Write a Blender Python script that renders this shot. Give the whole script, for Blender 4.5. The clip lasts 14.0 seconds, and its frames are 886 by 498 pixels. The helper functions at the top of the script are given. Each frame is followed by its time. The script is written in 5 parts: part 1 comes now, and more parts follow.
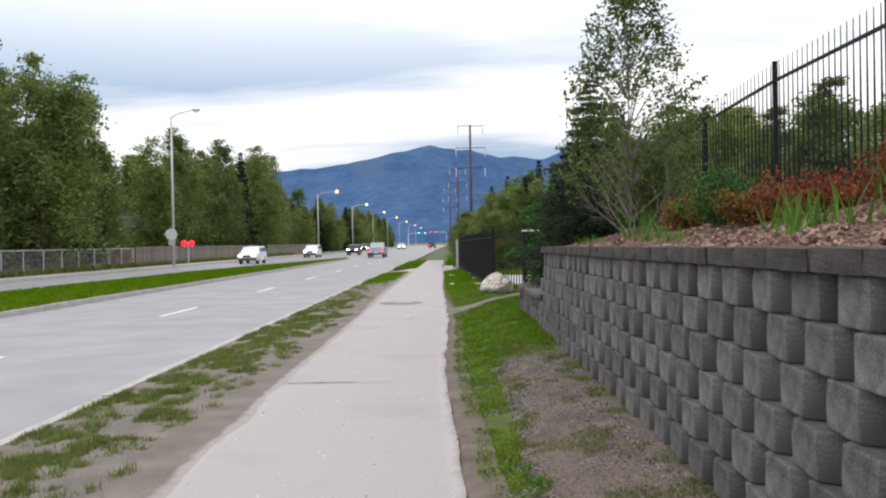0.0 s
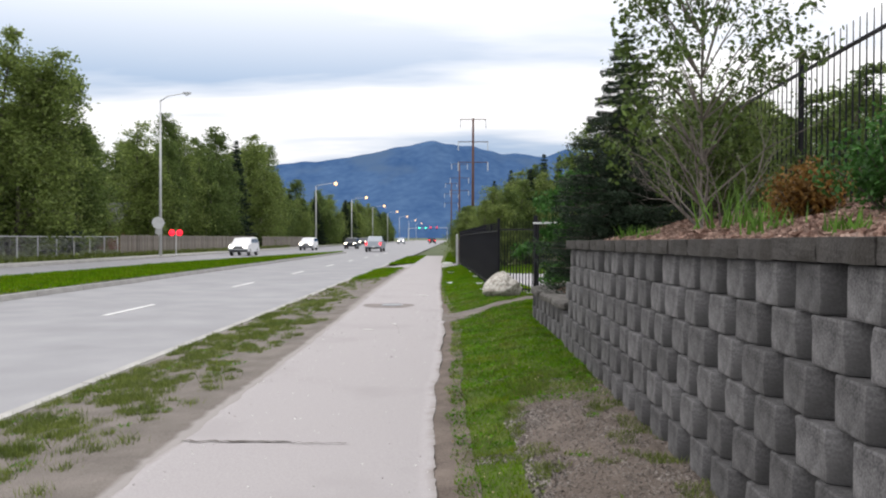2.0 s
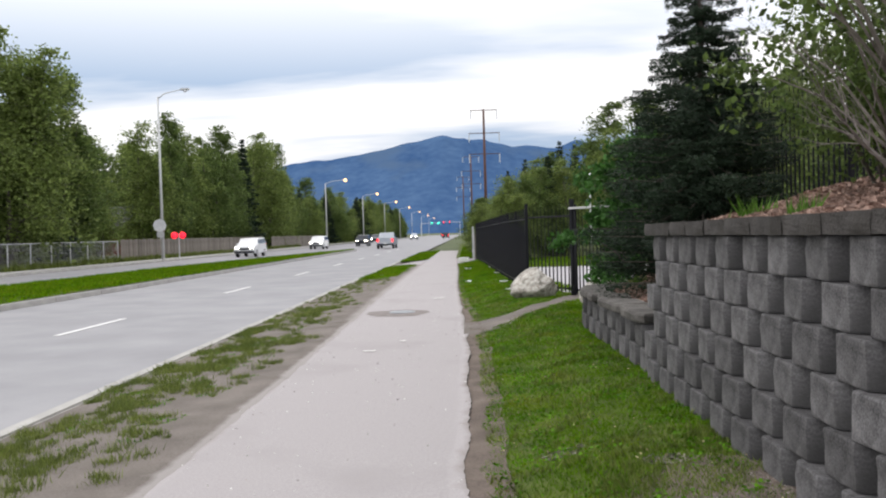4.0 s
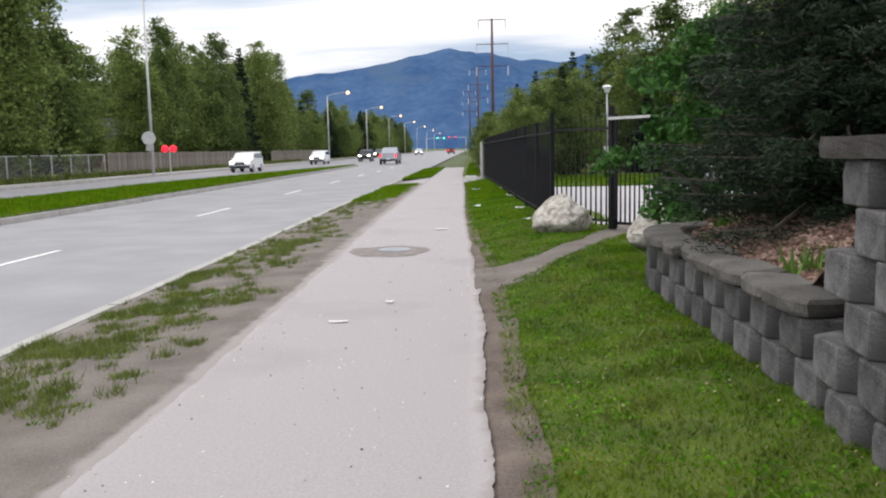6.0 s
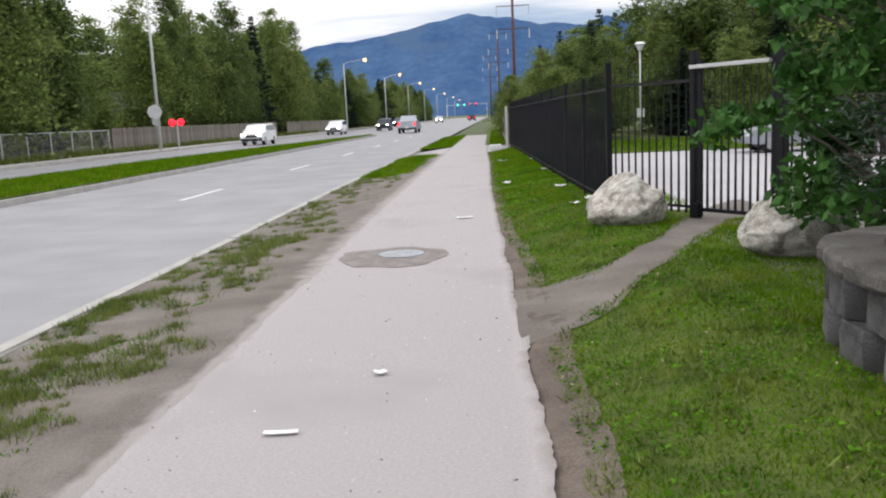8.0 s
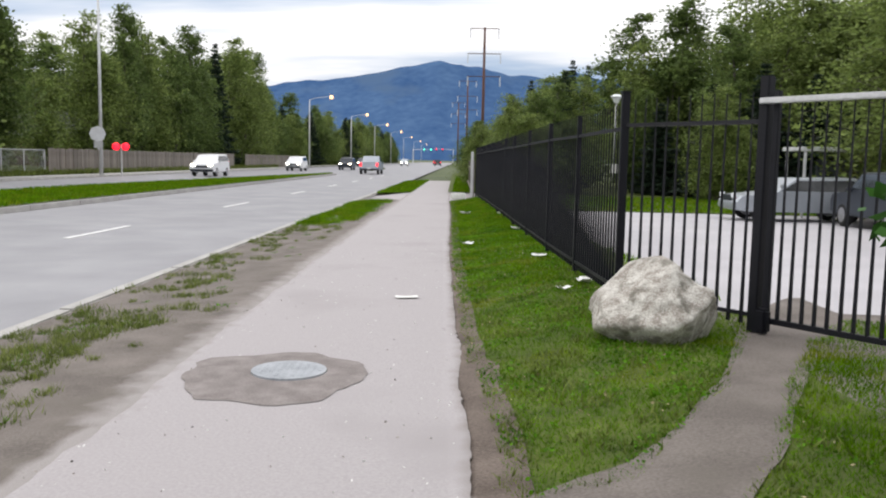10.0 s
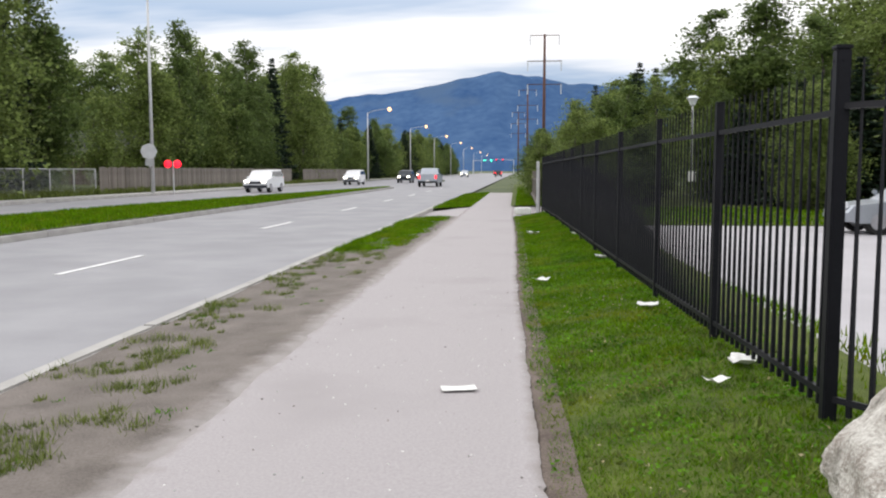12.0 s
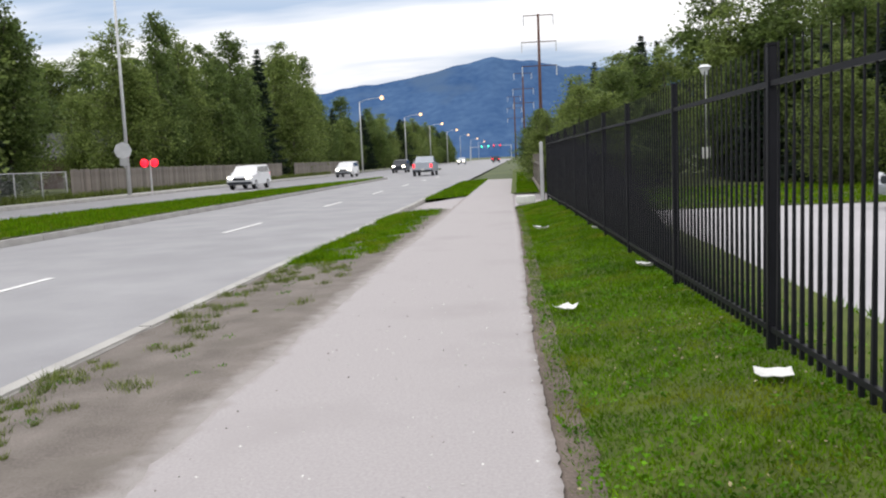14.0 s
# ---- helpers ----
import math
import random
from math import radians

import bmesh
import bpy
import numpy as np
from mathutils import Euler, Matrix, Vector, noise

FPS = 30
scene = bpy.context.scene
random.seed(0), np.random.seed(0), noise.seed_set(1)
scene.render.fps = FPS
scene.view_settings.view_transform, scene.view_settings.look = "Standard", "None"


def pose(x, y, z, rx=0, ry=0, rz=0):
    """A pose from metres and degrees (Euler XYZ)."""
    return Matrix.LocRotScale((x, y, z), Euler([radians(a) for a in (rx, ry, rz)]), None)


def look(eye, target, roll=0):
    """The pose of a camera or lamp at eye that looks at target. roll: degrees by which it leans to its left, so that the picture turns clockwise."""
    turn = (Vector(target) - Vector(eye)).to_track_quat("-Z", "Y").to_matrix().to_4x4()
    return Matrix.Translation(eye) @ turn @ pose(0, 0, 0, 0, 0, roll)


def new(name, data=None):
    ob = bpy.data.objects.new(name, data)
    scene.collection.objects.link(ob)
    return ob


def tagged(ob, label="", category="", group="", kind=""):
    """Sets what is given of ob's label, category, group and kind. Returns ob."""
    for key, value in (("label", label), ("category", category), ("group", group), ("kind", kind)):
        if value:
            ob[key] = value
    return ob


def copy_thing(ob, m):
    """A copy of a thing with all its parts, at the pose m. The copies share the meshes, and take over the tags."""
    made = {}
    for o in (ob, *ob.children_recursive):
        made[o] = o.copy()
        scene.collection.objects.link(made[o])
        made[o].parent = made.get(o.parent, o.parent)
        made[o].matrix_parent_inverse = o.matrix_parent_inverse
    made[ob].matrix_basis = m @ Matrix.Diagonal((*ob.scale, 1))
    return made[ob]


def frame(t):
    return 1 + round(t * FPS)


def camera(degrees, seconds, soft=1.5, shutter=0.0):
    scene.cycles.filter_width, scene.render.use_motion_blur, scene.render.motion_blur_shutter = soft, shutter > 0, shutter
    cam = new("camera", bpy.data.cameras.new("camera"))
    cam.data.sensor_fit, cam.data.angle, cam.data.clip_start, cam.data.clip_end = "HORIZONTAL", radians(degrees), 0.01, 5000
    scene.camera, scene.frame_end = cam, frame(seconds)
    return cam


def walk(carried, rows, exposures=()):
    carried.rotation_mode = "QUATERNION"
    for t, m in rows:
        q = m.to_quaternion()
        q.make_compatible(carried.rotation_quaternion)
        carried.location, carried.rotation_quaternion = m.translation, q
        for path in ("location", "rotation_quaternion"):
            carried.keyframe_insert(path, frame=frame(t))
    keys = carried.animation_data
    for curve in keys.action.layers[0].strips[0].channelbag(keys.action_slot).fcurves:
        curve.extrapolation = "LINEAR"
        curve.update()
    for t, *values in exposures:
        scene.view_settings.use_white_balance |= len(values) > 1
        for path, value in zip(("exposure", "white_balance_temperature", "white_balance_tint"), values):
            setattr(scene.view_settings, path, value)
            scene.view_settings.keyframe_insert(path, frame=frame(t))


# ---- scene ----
cam = camera(55.0, 14.0, soft=2.1)
PATH = [
    (0, (-0.183, 1.844, 1.542), (-0.207, 3.844, 1.526), -1.0),
    (0.5, (-0.178, 2.674, 1.531), (-0.185, 4.674, 1.528), -1.2),
    (1, (-0.189, 3.522, 1.514), (-0.247, 5.521, 1.539), -1.4),
    (1.5, (-0.15, 4.309, 1.502), (-0.191, 6.308, 1.545), -0.6),
    (2, (-0.148, 5.195, 1.47), (-0.173, 7.194, 1.444), 0.2),
    (2.5, (-0.2, 5.943, 1.475), (-0.205, 7.943, 1.43), -0.6),
    (3, (-0.235, 6.795, 1.467), (-0.272, 8.793, 1.382), 0.1),
    (3.2, (-0.237, 7.204, 1.454), (-0.278, 9.203, 1.419), -1.6),
    (5.3, (-0.354, 10.42, 1.406), (-0.434, 12.417, 1.312), -1.5),
    (5.5, (-0.34, 10.897, 1.454), (-0.419, 12.887, 1.276), -1.8),
    (6, (-0.357, 11.732, 1.425), (-0.43, 13.717, 1.19), -1.2),
    (6.5, (-0.432, 12.597, 1.396), (-0.499, 14.585, 1.19), -2.1),
    (7, (-0.439, 13.39, 1.397), (-0.52, 15.378, 1.194), -1.6),
    (7.5, (-0.501, 14.191, 1.395), (-0.631, 16.165, 1.104), -1.2),
    (8, (-0.474, 14.996, 1.407), (-0.603, 16.968, 1.099), -2.6),
    (8.2, (-0.471, 15.311, 1.476), (-0.581, 17.281, 1.149), -0.5),
    (10.3, (-0.434, 18.876, 1.343), (-0.467, 20.868, 1.169), 1.2),
    (10.5, (-0.458, 19.134, 1.366), (-0.52, 21.127, 1.21), 0.7),
    (11, (-0.481, 19.9, 1.388), (-0.604, 21.891, 1.241), -0.6),
    (11.5, (-0.495, 20.658, 1.403), (-0.648, 22.644, 1.232), 0.4),
    (12, (-0.549, 21.459, 1.373), (-0.727, 23.443, 1.19), -0.0),
    (12.5, (-0.554, 22.291, 1.349), (-0.748, 24.262, 1.066), 1.2),
    (13, (-0.599, 23.129, 1.337), (-0.783, 25.101, 1.059), -0.8),
    (13.5, (-0.597, 23.973, 1.336), (-0.781, 25.945, 1.058), -0.7),
    (14, (-0.628, 24.816, 1.309), (-0.809, 26.796, 1.099), -2.4),
]
walk(cam, [(t, look(eye, target, roll)) for t, eye, target, roll in PATH])


# ---------------------------------------------------------------- world and light
def sky_world():
    world = bpy.data.worlds.new("sky")
    scene.world = world
    world.use_nodes = True
    nt = world.node_tree
    nt.nodes.clear()
    out = nt.nodes.new("ShaderNodeOutputWorld")
    bg = nt.nodes.new("ShaderNodeBackground")
    sky = nt.nodes.new("ShaderNodeTexSky")
    sky.sky_type, sky.sun_disc = "NISHITA", False
    sky.sun_elevation, sky.sun_rotation = radians(SUN_UP), radians(SUN_TURN)
    tex = nt.nodes.new("ShaderNodeTexCoord")
    sep = nt.nodes.new("ShaderNodeSeparateXYZ")
    nt.links.new(tex.outputs["Generated"], sep.inputs[0])
    # cloud deck seen in perspective: direction divided by its height
    lift = nt.nodes.new("ShaderNodeMath"); lift.operation = "MAXIMUM"; lift.inputs[1].default_value = 0.0
    nt.links.new(sep.outputs["Z"], lift.inputs[0])
    add = nt.nodes.new("ShaderNodeMath"); add.inputs[1].default_value = 0.16
    nt.links.new(lift.outputs[0], add.inputs[0])
    flat = nt.nodes.new("ShaderNodeVectorMath"); flat.operation = "DIVIDE"
    nt.links.new(tex.outputs["Generated"], flat.inputs[0])
    nt.links.new(add.outputs[0], flat.inputs[1])
    stretch = nt.nodes.new("ShaderNodeMapping")
    stretch.inputs["Scale"].default_value = (0.55, 1.5, 0.0)
    stretch.inputs["Location"].default_value = (3.35, 0.6, 0.0)
    nt.links.new(flat.outputs[0], stretch.inputs[0])
    n = nt.nodes.new("ShaderNodeTexNoise")
    n.inputs["Scale"].default_value, n.inputs["Detail"].default_value, n.inputs["Roughness"].default_value = 0.85, 5.0, 0.5
    nt.links.new(stretch.outputs[0], n.inputs["Vector"])
    ramp = nt.nodes.new("ShaderNodeValToRGB")
    ramp.color_ramp.elements[0].position, ramp.color_ramp.elements[0].color = 0.40, (0.40, 0.51, 0.68, 1)
    ramp.color_ramp.elements[1].position, ramp.color_ramp.elements[1].color = 0.56, (1.01, 0.995, 1.005, 1)
    nt.links.new(n.outputs[0], ramp.inputs[0])
    # an overcast sky is brighter overhead than at the horizon
    grad = nt.nodes.new("ShaderNodeMapRange")
    grad.inputs["From Min"].default_value, grad.inputs["From Max"].default_value = 0.02, 0.75
    grad.inputs["To Min"].default_value, grad.inputs["To Max"].default_value = SKY_LOW, SKY_HIGH
    nt.links.new(lift.outputs[0], grad.inputs[0])
    cloud = nt.nodes.new("ShaderNodeMix"); cloud.data_type = "RGBA"; cloud.blend_type = "MULTIPLY"
    cloud.inputs["Factor"].default_value = 1.0
    high = nt.nodes.new("ShaderNodeMapRange")
    high.inputs["From Min"].default_value, high.inputs["From Max"].default_value = 0.17, 0.31
    nt.links.new(lift.outputs[0], high.inputs[0])
    deck = nt.nodes.new("ShaderNodeMix"); deck.data_type = "RGBA"
    deck.inputs["B"].default_value = (1.01, 0.995, 1.005, 1)
    nt.links.new(high.outputs[0], deck.inputs["Factor"])
    nt.links.new(ramp.outputs[0], deck.inputs["A"])
    nt.links.new(deck.outputs["Result"], cloud.inputs["A"])
    nt.links.new(grad.outputs[0], cloud.inputs["B"])
    clear = nt.nodes.new("ShaderNodeMix"); clear.data_type = "RGBA"; clear.blend_type = "MULTIPLY"
    clear.inputs["Factor"].default_value = 1.0
    clear.inputs["B"].default_value = (0.1, 0.1, 0.1, 1)
    nt.links.new(sky.outputs[0], clear.inputs["A"])
    both = nt.nodes.new("ShaderNodeMix"); both.data_type = "RGBA"
    both.inputs["Factor"].default_value = 0.95
    nt.links.new(clear.outputs["Result"], both.inputs["A"])
    nt.links.new(cloud.outputs["Result"], both.inputs["B"])
    nt.links.new(both.outputs["Result"], bg.inputs["Color"])
    nt.links.new(bg.outputs[0], out.inputs[0])


SUN_UP, SUN_TURN = 33.0, 285.0
SKY_LOW, SKY_HIGH = 1.05, 1.8
sky_world()
sun_data = bpy.data.lights.new("sun", "SUN")
sun_data.energy, sun_data.angle, sun_data.color = 0.9, radians(40), (1.0, 0.95, 0.90)
sun = new("sun", sun_data)
sun.matrix_world = look((-14, 14, 9.5), (0, 10, 0))


# ---------------------------------------------------------------- materials
def rgba(c):
    return (*c, 1.0)


def material(name, dark, light, scale=6.0, fine=60.0, rough=0.85, bump=0.3, metal=0.0, spec=0.4, vary=0.0, depth=0.01, low=0.35, high=0.65,
             stain=None, stain_scale=0.5, stain_at=0.6, world_space=False):
    """A surface with two scales of variation, grain relief and, if wanted, stains of a third colour. vary: brightness per object."""
    m = bpy.data.materials.new(name)
    m.use_nodes = True
    nt = m.node_tree
    b = nt.nodes["Principled BSDF"]
    if world_space:
        src = nt.nodes.new("ShaderNodeNewGeometry").outputs["Position"]
    else:
        src = nt.nodes.new("ShaderNodeTexCoord").outputs["Object"]
    big, small = nt.nodes.new("ShaderNodeTexNoise"), nt.nodes.new("ShaderNodeTexNoise")
    big.inputs["Scale"].default_value, small.inputs["Scale"].default_value = scale, fine
    big.inputs["Detail"].default_value = small.inputs["Detail"].default_value = 4.0
    for n in (big, small):
        nt.links.new(src, n.inputs["Vector"])
    mix = nt.nodes.new("ShaderNodeMix"); mix.data_type = "FLOAT"; mix.inputs["Factor"].default_value = 0.45
    nt.links.new(big.outputs[0], mix.inputs["A"])
    nt.links.new(small.outputs[0], mix.inputs["B"])
    ramp = nt.nodes.new("ShaderNodeValToRGB")
    ramp.color_ramp.elements[0].position, ramp.color_ramp.elements[0].color = low, rgba(dark)
    ramp.color_ramp.elements[1].position, ramp.color_ramp.elements[1].color = high, rgba(light)
    nt.links.new(mix.outputs[0], ramp.inputs[0])
    colour = ramp.outputs[0]
    if stain:
        sn = nt.nodes.new("ShaderNodeTexNoise")
        sn.inputs["Scale"].default_value, sn.inputs["Detail"].default_value = stain_scale, 6.0
        nt.links.new(src, sn.inputs["Vector"])
        sr = nt.nodes.new("ShaderNodeValToRGB")
        sr.color_ramp.elements[0].position, sr.color_ramp.elements[1].position = stain_at - 0.05, stain_at + 0.1
        nt.links.new(sn.outputs[0], sr.inputs[0])
        sm = nt.nodes.new("ShaderNodeMix"); sm.data_type = "RGBA"
        nt.links.new(sr.outputs[0], sm.inputs["Factor"])
        nt.links.new(colour, sm.inputs["A"])
        sm.inputs["B"].default_value = rgba(stain)
        colour = sm.outputs["Result"]
    if vary:
        info = nt.nodes.new("ShaderNodeObjectInfo")
        geo = nt.nodes.new("ShaderNodeNewGeometry")
        s = nt.nodes.new("ShaderNodeMath"); s.operation = "ADD"
        nt.links.new(info.outputs["Random"], s.inputs[0])
        nt.links.new(geo.outputs["Random Per Island"], s.inputs[1])
        f = nt.nodes.new("ShaderNodeMath"); f.operation = "FRACT"
        nt.links.new(s.outputs[0], f.inputs[0])
        rng = nt.nodes.new("ShaderNodeMapRange")
        rng.inputs["To Min"].default_value, rng.inputs["To Max"].default_value = 1 - vary, 1 + vary
        nt.links.new(f.outputs[0], rng.inputs[0])
        vm = nt.nodes.new("ShaderNodeMix"); vm.data_type = "RGBA"; vm.blend_type = "MULTIPLY"; vm.inputs["Factor"].default_value = 1.0
        nt.links.new(colour, vm.inputs["A"])
        nt.links.new(rng.outputs[0], vm.inputs["B"])
        colour = vm.outputs["Result"]
    nt.links.new(colour, b.inputs["Base Color"])
    b.inputs["Roughness"].default_value, b.inputs["Metallic"].default_value = rough, metal
    b.inputs["Specular IOR Level"].default_value = spec
    if bump:
        bp = nt.nodes.new("ShaderNodeBump")
        bp.inputs["Strength"].default_value, bp.inputs["Distance"].default_value = bump, depth
        nt.links.new(mix.outputs[0], bp.inputs["Height"])
        nt.links.new(bp.outputs[0], b.inputs["Normal"])
    return m


def glowing(name, colour, strength):
    m = bpy.data.materials.new(name)
    m.use_nodes = True
    b = m.node_tree.nodes["Principled BSDF"]
    b.inputs["Base Color"].default_value = rgba(colour)
    b.inputs["Emission Color"].default_value = rgba(colour)
    b.inputs["Emission Strength"].default_value = strength
    return m


def leafy(name, dark, light, vary=0.35, through_light=0.25, stain=None, spec=0.25):
    m = material(name, dark, light, scale=1.5, fine=12, rough=0.6, bump=0, vary=vary, spec=spec, stain=stain, stain_scale=1.6, stain_at=0.56)
    nt = m.node_tree
    b, out = nt.nodes["Principled BSDF"], nt.nodes["Material Output"]
    tr = nt.nodes.new("ShaderNodeBsdfTranslucent")
    nt.links.new(b.inputs["Base Color"].links[0].from_socket, tr.inputs[0])
    mx = nt.nodes.new("ShaderNodeMixShader")
    mx.inputs[0].default_value = through_light
    nt.links.new(b.outputs[0], mx.inputs[1])
    nt.links.new(tr.outputs[0], mx.inputs[2])
    nt.links.new(mx.outputs[0], out.inputs[0])
    return m


M = {}
M["asphalt_road"] = material("asphalt_road", (0.235, 0.235, 0.25), (0.315, 0.315, 0.33), 0.8, 120, 0.85, 0.25, stain=(0.245, 0.245, 0.26), stain_scale=0.25, stain_at=0.62)
M["asphalt_walk"] = material("asphalt_walk", (0.294, 0.275, 0.280), (0.41, 0.387, 0.393), 60.0, 190, 0.9, 0.35, depth=0.008, low=0.3, high=0.7, stain=(0.318, 0.298, 0.302), stain_scale=0.7, stain_at=0.6)
M["asphalt_lot"] = material("asphalt_lot", (0.36, 0.35, 0.37), (0.46, 0.45, 0.47), 0.4, 90, 0.9, 0.2)
M["concrete_kerb"] = material("concrete_kerb", (0.30, 0.29, 0.28), (0.47, 0.46, 0.44), 2.0, 80, 0.9, 0.4)
M["soil"] = material("soil", (0.105, 0.091, 0.080), (0.215, 0.190, 0.172), 2.2, 70, 0.95, 0.8, depth=0.03, stain=(0.14, 0.124, 0.108), stain_scale=1.5)
M["soil_brown"] = material("soil_brown", (0.075, 0.058, 0.047), (0.185, 0.150, 0.128), 3.0, 70, 0.95, 0.8, depth=0.03)
M["lawn_soil"] = material("lawn_soil", (0.040, 0.062, 0.008), (0.105, 0.135, 0.022), 3.0, 60, 0.95, 0.6, depth=0.03)
M["earth"] = material("earth", (0.05, 0.07, 0.03), (0.10, 0.12, 0.05), 0.2, 5, 0.95, 0.3)
M["mulch_bed"] = material("mulch_bed", (0.09, 0.055, 0.04), (0.30, 0.21, 0.17), 6.0, 45, 0.95, 0.9, depth=0.04)
M["mulch"] = material("mulch", (0.16, 0.09, 0.07), (0.40, 0.29, 0.24), 9.0, 60, 0.9, 0.3, vary=0.45)
M["gravel"] = material("gravel", (0.13, 0.115, 0.103), (0.32, 0.29, 0.27), 5.0, 60, 0.9, 0.3, vary=0.6)
M["block"] = material("block", (0.038, 0.037, 0.039), (0.158, 0.155, 0.160), 9.0, 90, 0.95, 0.5, vary=0.28, depth=0.012, stain=(0.05, 0.049, 0.049), stain_scale=2.2, stain_at=0.6)
M["cap"] = material("cap", (0.022, 0.020, 0.019), (0.066, 0.061, 0.058), 5.0, 70, 0.95, 0.8, vary=0.08, depth=0.02, stain=(0.03, 0.027, 0.024), stain_scale=3.0, stain_at=0.55)
M["cap_worn"] = material("cap_worn", (0.042, 0.039, 0.036), (0.120, 0.113, 0.106), 5.0, 70, 0.95, 0.7, vary=0.15, depth=0.015)
M["boulder"] = material("boulder", (0.25, 0.22, 0.19), (0.60, 0.585, 0.54), 12.0, 75, 0.9, 1.0, depth=0.025, low=0.38, high=0.6, stain=(0.16, 0.15, 0.125), stain_scale=9.0, stain_at=0.58)
M["black_metal"] = material("black_metal", (0.006, 0.0063, 0.009), (0.011, 0.0115, 0.016), 3.0, 60, 0.5, 0.1, spec=0.2)
M["galvanised"] = material("galvanised", (0.48, 0.49, 0.50), (0.62, 0.63, 0.64), 2.0, 40, 0.55, 0.05, metal=0.3)
M["pole_wood"] = material("pole_wood", (0.075, 0.035, 0.028), (0.13, 0.07, 0.055), 0.8, 14, 0.9, 0.3)
M["insulator"] = material("insulator", (0.5, 0.52, 0.55), (0.65, 0.67, 0.7), 2, 20, 0.4, 0.0)
M["fence_wood"] = material("fence_wood", (0.12, 0.105, 0.09), (0.25, 0.225, 0.20), 1.0, 20, 0.9, 0.3, vary=0.25)
M["line_paint"] = material("line_paint", (0.55, 0.55, 0.55), (0.85, 0.85, 0.85), 5, 60, 0.8, 0.2)
M["iron"] = material("iron", (0.22, 0.24, 0.26), (0.40, 0.42, 0.45), 6, 60, 0.45, 0.3, metal=0.2)
M["patch"] = material("patch", (0.14, 0.12, 0.115), (0.27, 0.245, 0.235), 6.0, 90, 0.9, 0.6)
M["crack"] = material("crack", (0.04, 0.035, 0.03), (0.12, 0.10, 0.085), 6, 60, 0.95, 0.4)
M["paper"] = material("paper", (0.66, 0.66, 0.64), (0.82, 0.82, 0.80), 8, 50, 0.8, 0.3)
M["bark"] = material("bark", (0.05, 0.042, 0.035), (0.16, 0.14, 0.12), 3, 25, 0.95, 0.7)
M["birch_bark"] = material("birch_bark", (0.07, 0.06, 0.05), (0.20, 0.18, 0.155), 2, 18, 0.9, 0.4)
M["dead_wood"] = material("dead_wood", (0.09, 0.078, 0.072), (0.26, 0.23, 0.21), 4, 30, 0.9, 0.3)
M["leaf_birch"] = leafy("leaf_birch", (0.035, 0.065, 0.012), (0.105, 0.155, 0.035), 0.5)
M["leaf_far"] = leafy("leaf_far", (0.100, 0.150, 0.036), (0.235, 0.295, 0.084), 0.45, 0.5)
M["leaf_deep"] = leafy("leaf_deep", (0.062, 0.105, 0.027), (0.158, 0.215, 0.060), 0.45, 0.5)
M["leaf_bush"] = leafy("leaf_bush", (0.02, 0.07, 0.012), (0.065, 0.17, 0.03), 0.4)
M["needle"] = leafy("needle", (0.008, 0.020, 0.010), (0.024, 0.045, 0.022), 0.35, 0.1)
M["needle_blue"] = leafy("needle_blue", (0.03, 0.05, 0.05), (0.06, 0.09, 0.09), 0.3, 0.1)
M["leaf_red"] = leafy("leaf_red", (0.10, 0.022, 0.012), (0.27, 0.07, 0.03), 0.4)
M["leaf_orange"] = leafy("leaf_orange", (0.10, 0.055, 0.014), (0.24, 0.125, 0.03), 0.4)
M["leaf_lily"] = leafy("leaf_lily", (0.05, 0.12, 0.012), (0.14, 0.27, 0.04), 0.35)
M["grass"] = leafy("grass", (0.047, 0.118, 0.002), (0.146, 0.282, 0.005), 0.42, 0.35, (0.165, 0.215, 0.012), 0.06)
M["clover"] = leafy("clover", (0.040, 0.120, 0.004), (0.125, 0.290, 0.012), 0.45, 0.3, spec=0.1)
M["grass_dry"] = leafy("grass_dry", (0.080, 0.115, 0.020), (0.190, 0.230, 0.055), 0.45, 0.3)
M["fallen_leaf"] = leafy("fallen_leaf", (0.20, 0.15, 0.06), (0.42, 0.38, 0.24), 0.5, 0.2)
# the blue of distance haze is put into these base colours
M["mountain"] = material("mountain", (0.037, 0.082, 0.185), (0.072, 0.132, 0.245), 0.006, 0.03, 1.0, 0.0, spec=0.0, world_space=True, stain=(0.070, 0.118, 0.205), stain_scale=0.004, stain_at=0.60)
M["car_white"] = material("car_white", (0.74, 0.75, 0.77), (0.80, 0.81, 0.83), 1, 30, 0.3, 0.0, spec=0.5)
M["car_silver"] = material("car_silver", (0.36, 0.39, 0.43), (0.42, 0.45, 0.49), 1, 30, 0.3, 0.0, metal=0.5)
M["car_dark"] = material("car_dark", (0.025, 0.03, 0.04), (0.04, 0.045, 0.055), 1, 30, 0.3, 0.0)
M["car_glass"] = material("car_glass", (0.015, 0.018, 0.02), (0.03, 0.034, 0.038), 1, 10, 0.08, 0.0, spec=0.6)
M["rubber"] = material("rubber", (0.012, 0.012, 0.012), (0.03, 0.03, 0.03), 6, 60, 0.9, 0.1)
M["rim"] = material("rim", (0.4, 0.4, 0.42), (0.55, 0.55, 0.57), 4, 30, 0.35, 0.0, metal=0.8)
M["headlight"] = glowing("headlight", (1.0, 0.90, 0.72), 14.0)
M["tail_light"] = glowing("tail_light", (1.0, 0.02, 0.03), 2.5)
M["signal_red"] = glowing("signal_red", (1.0, 0.012, 0.03), 2.2)
M["signal_green"] = glowing("signal_green", (0.05, 0.9, 0.5), 5.0)
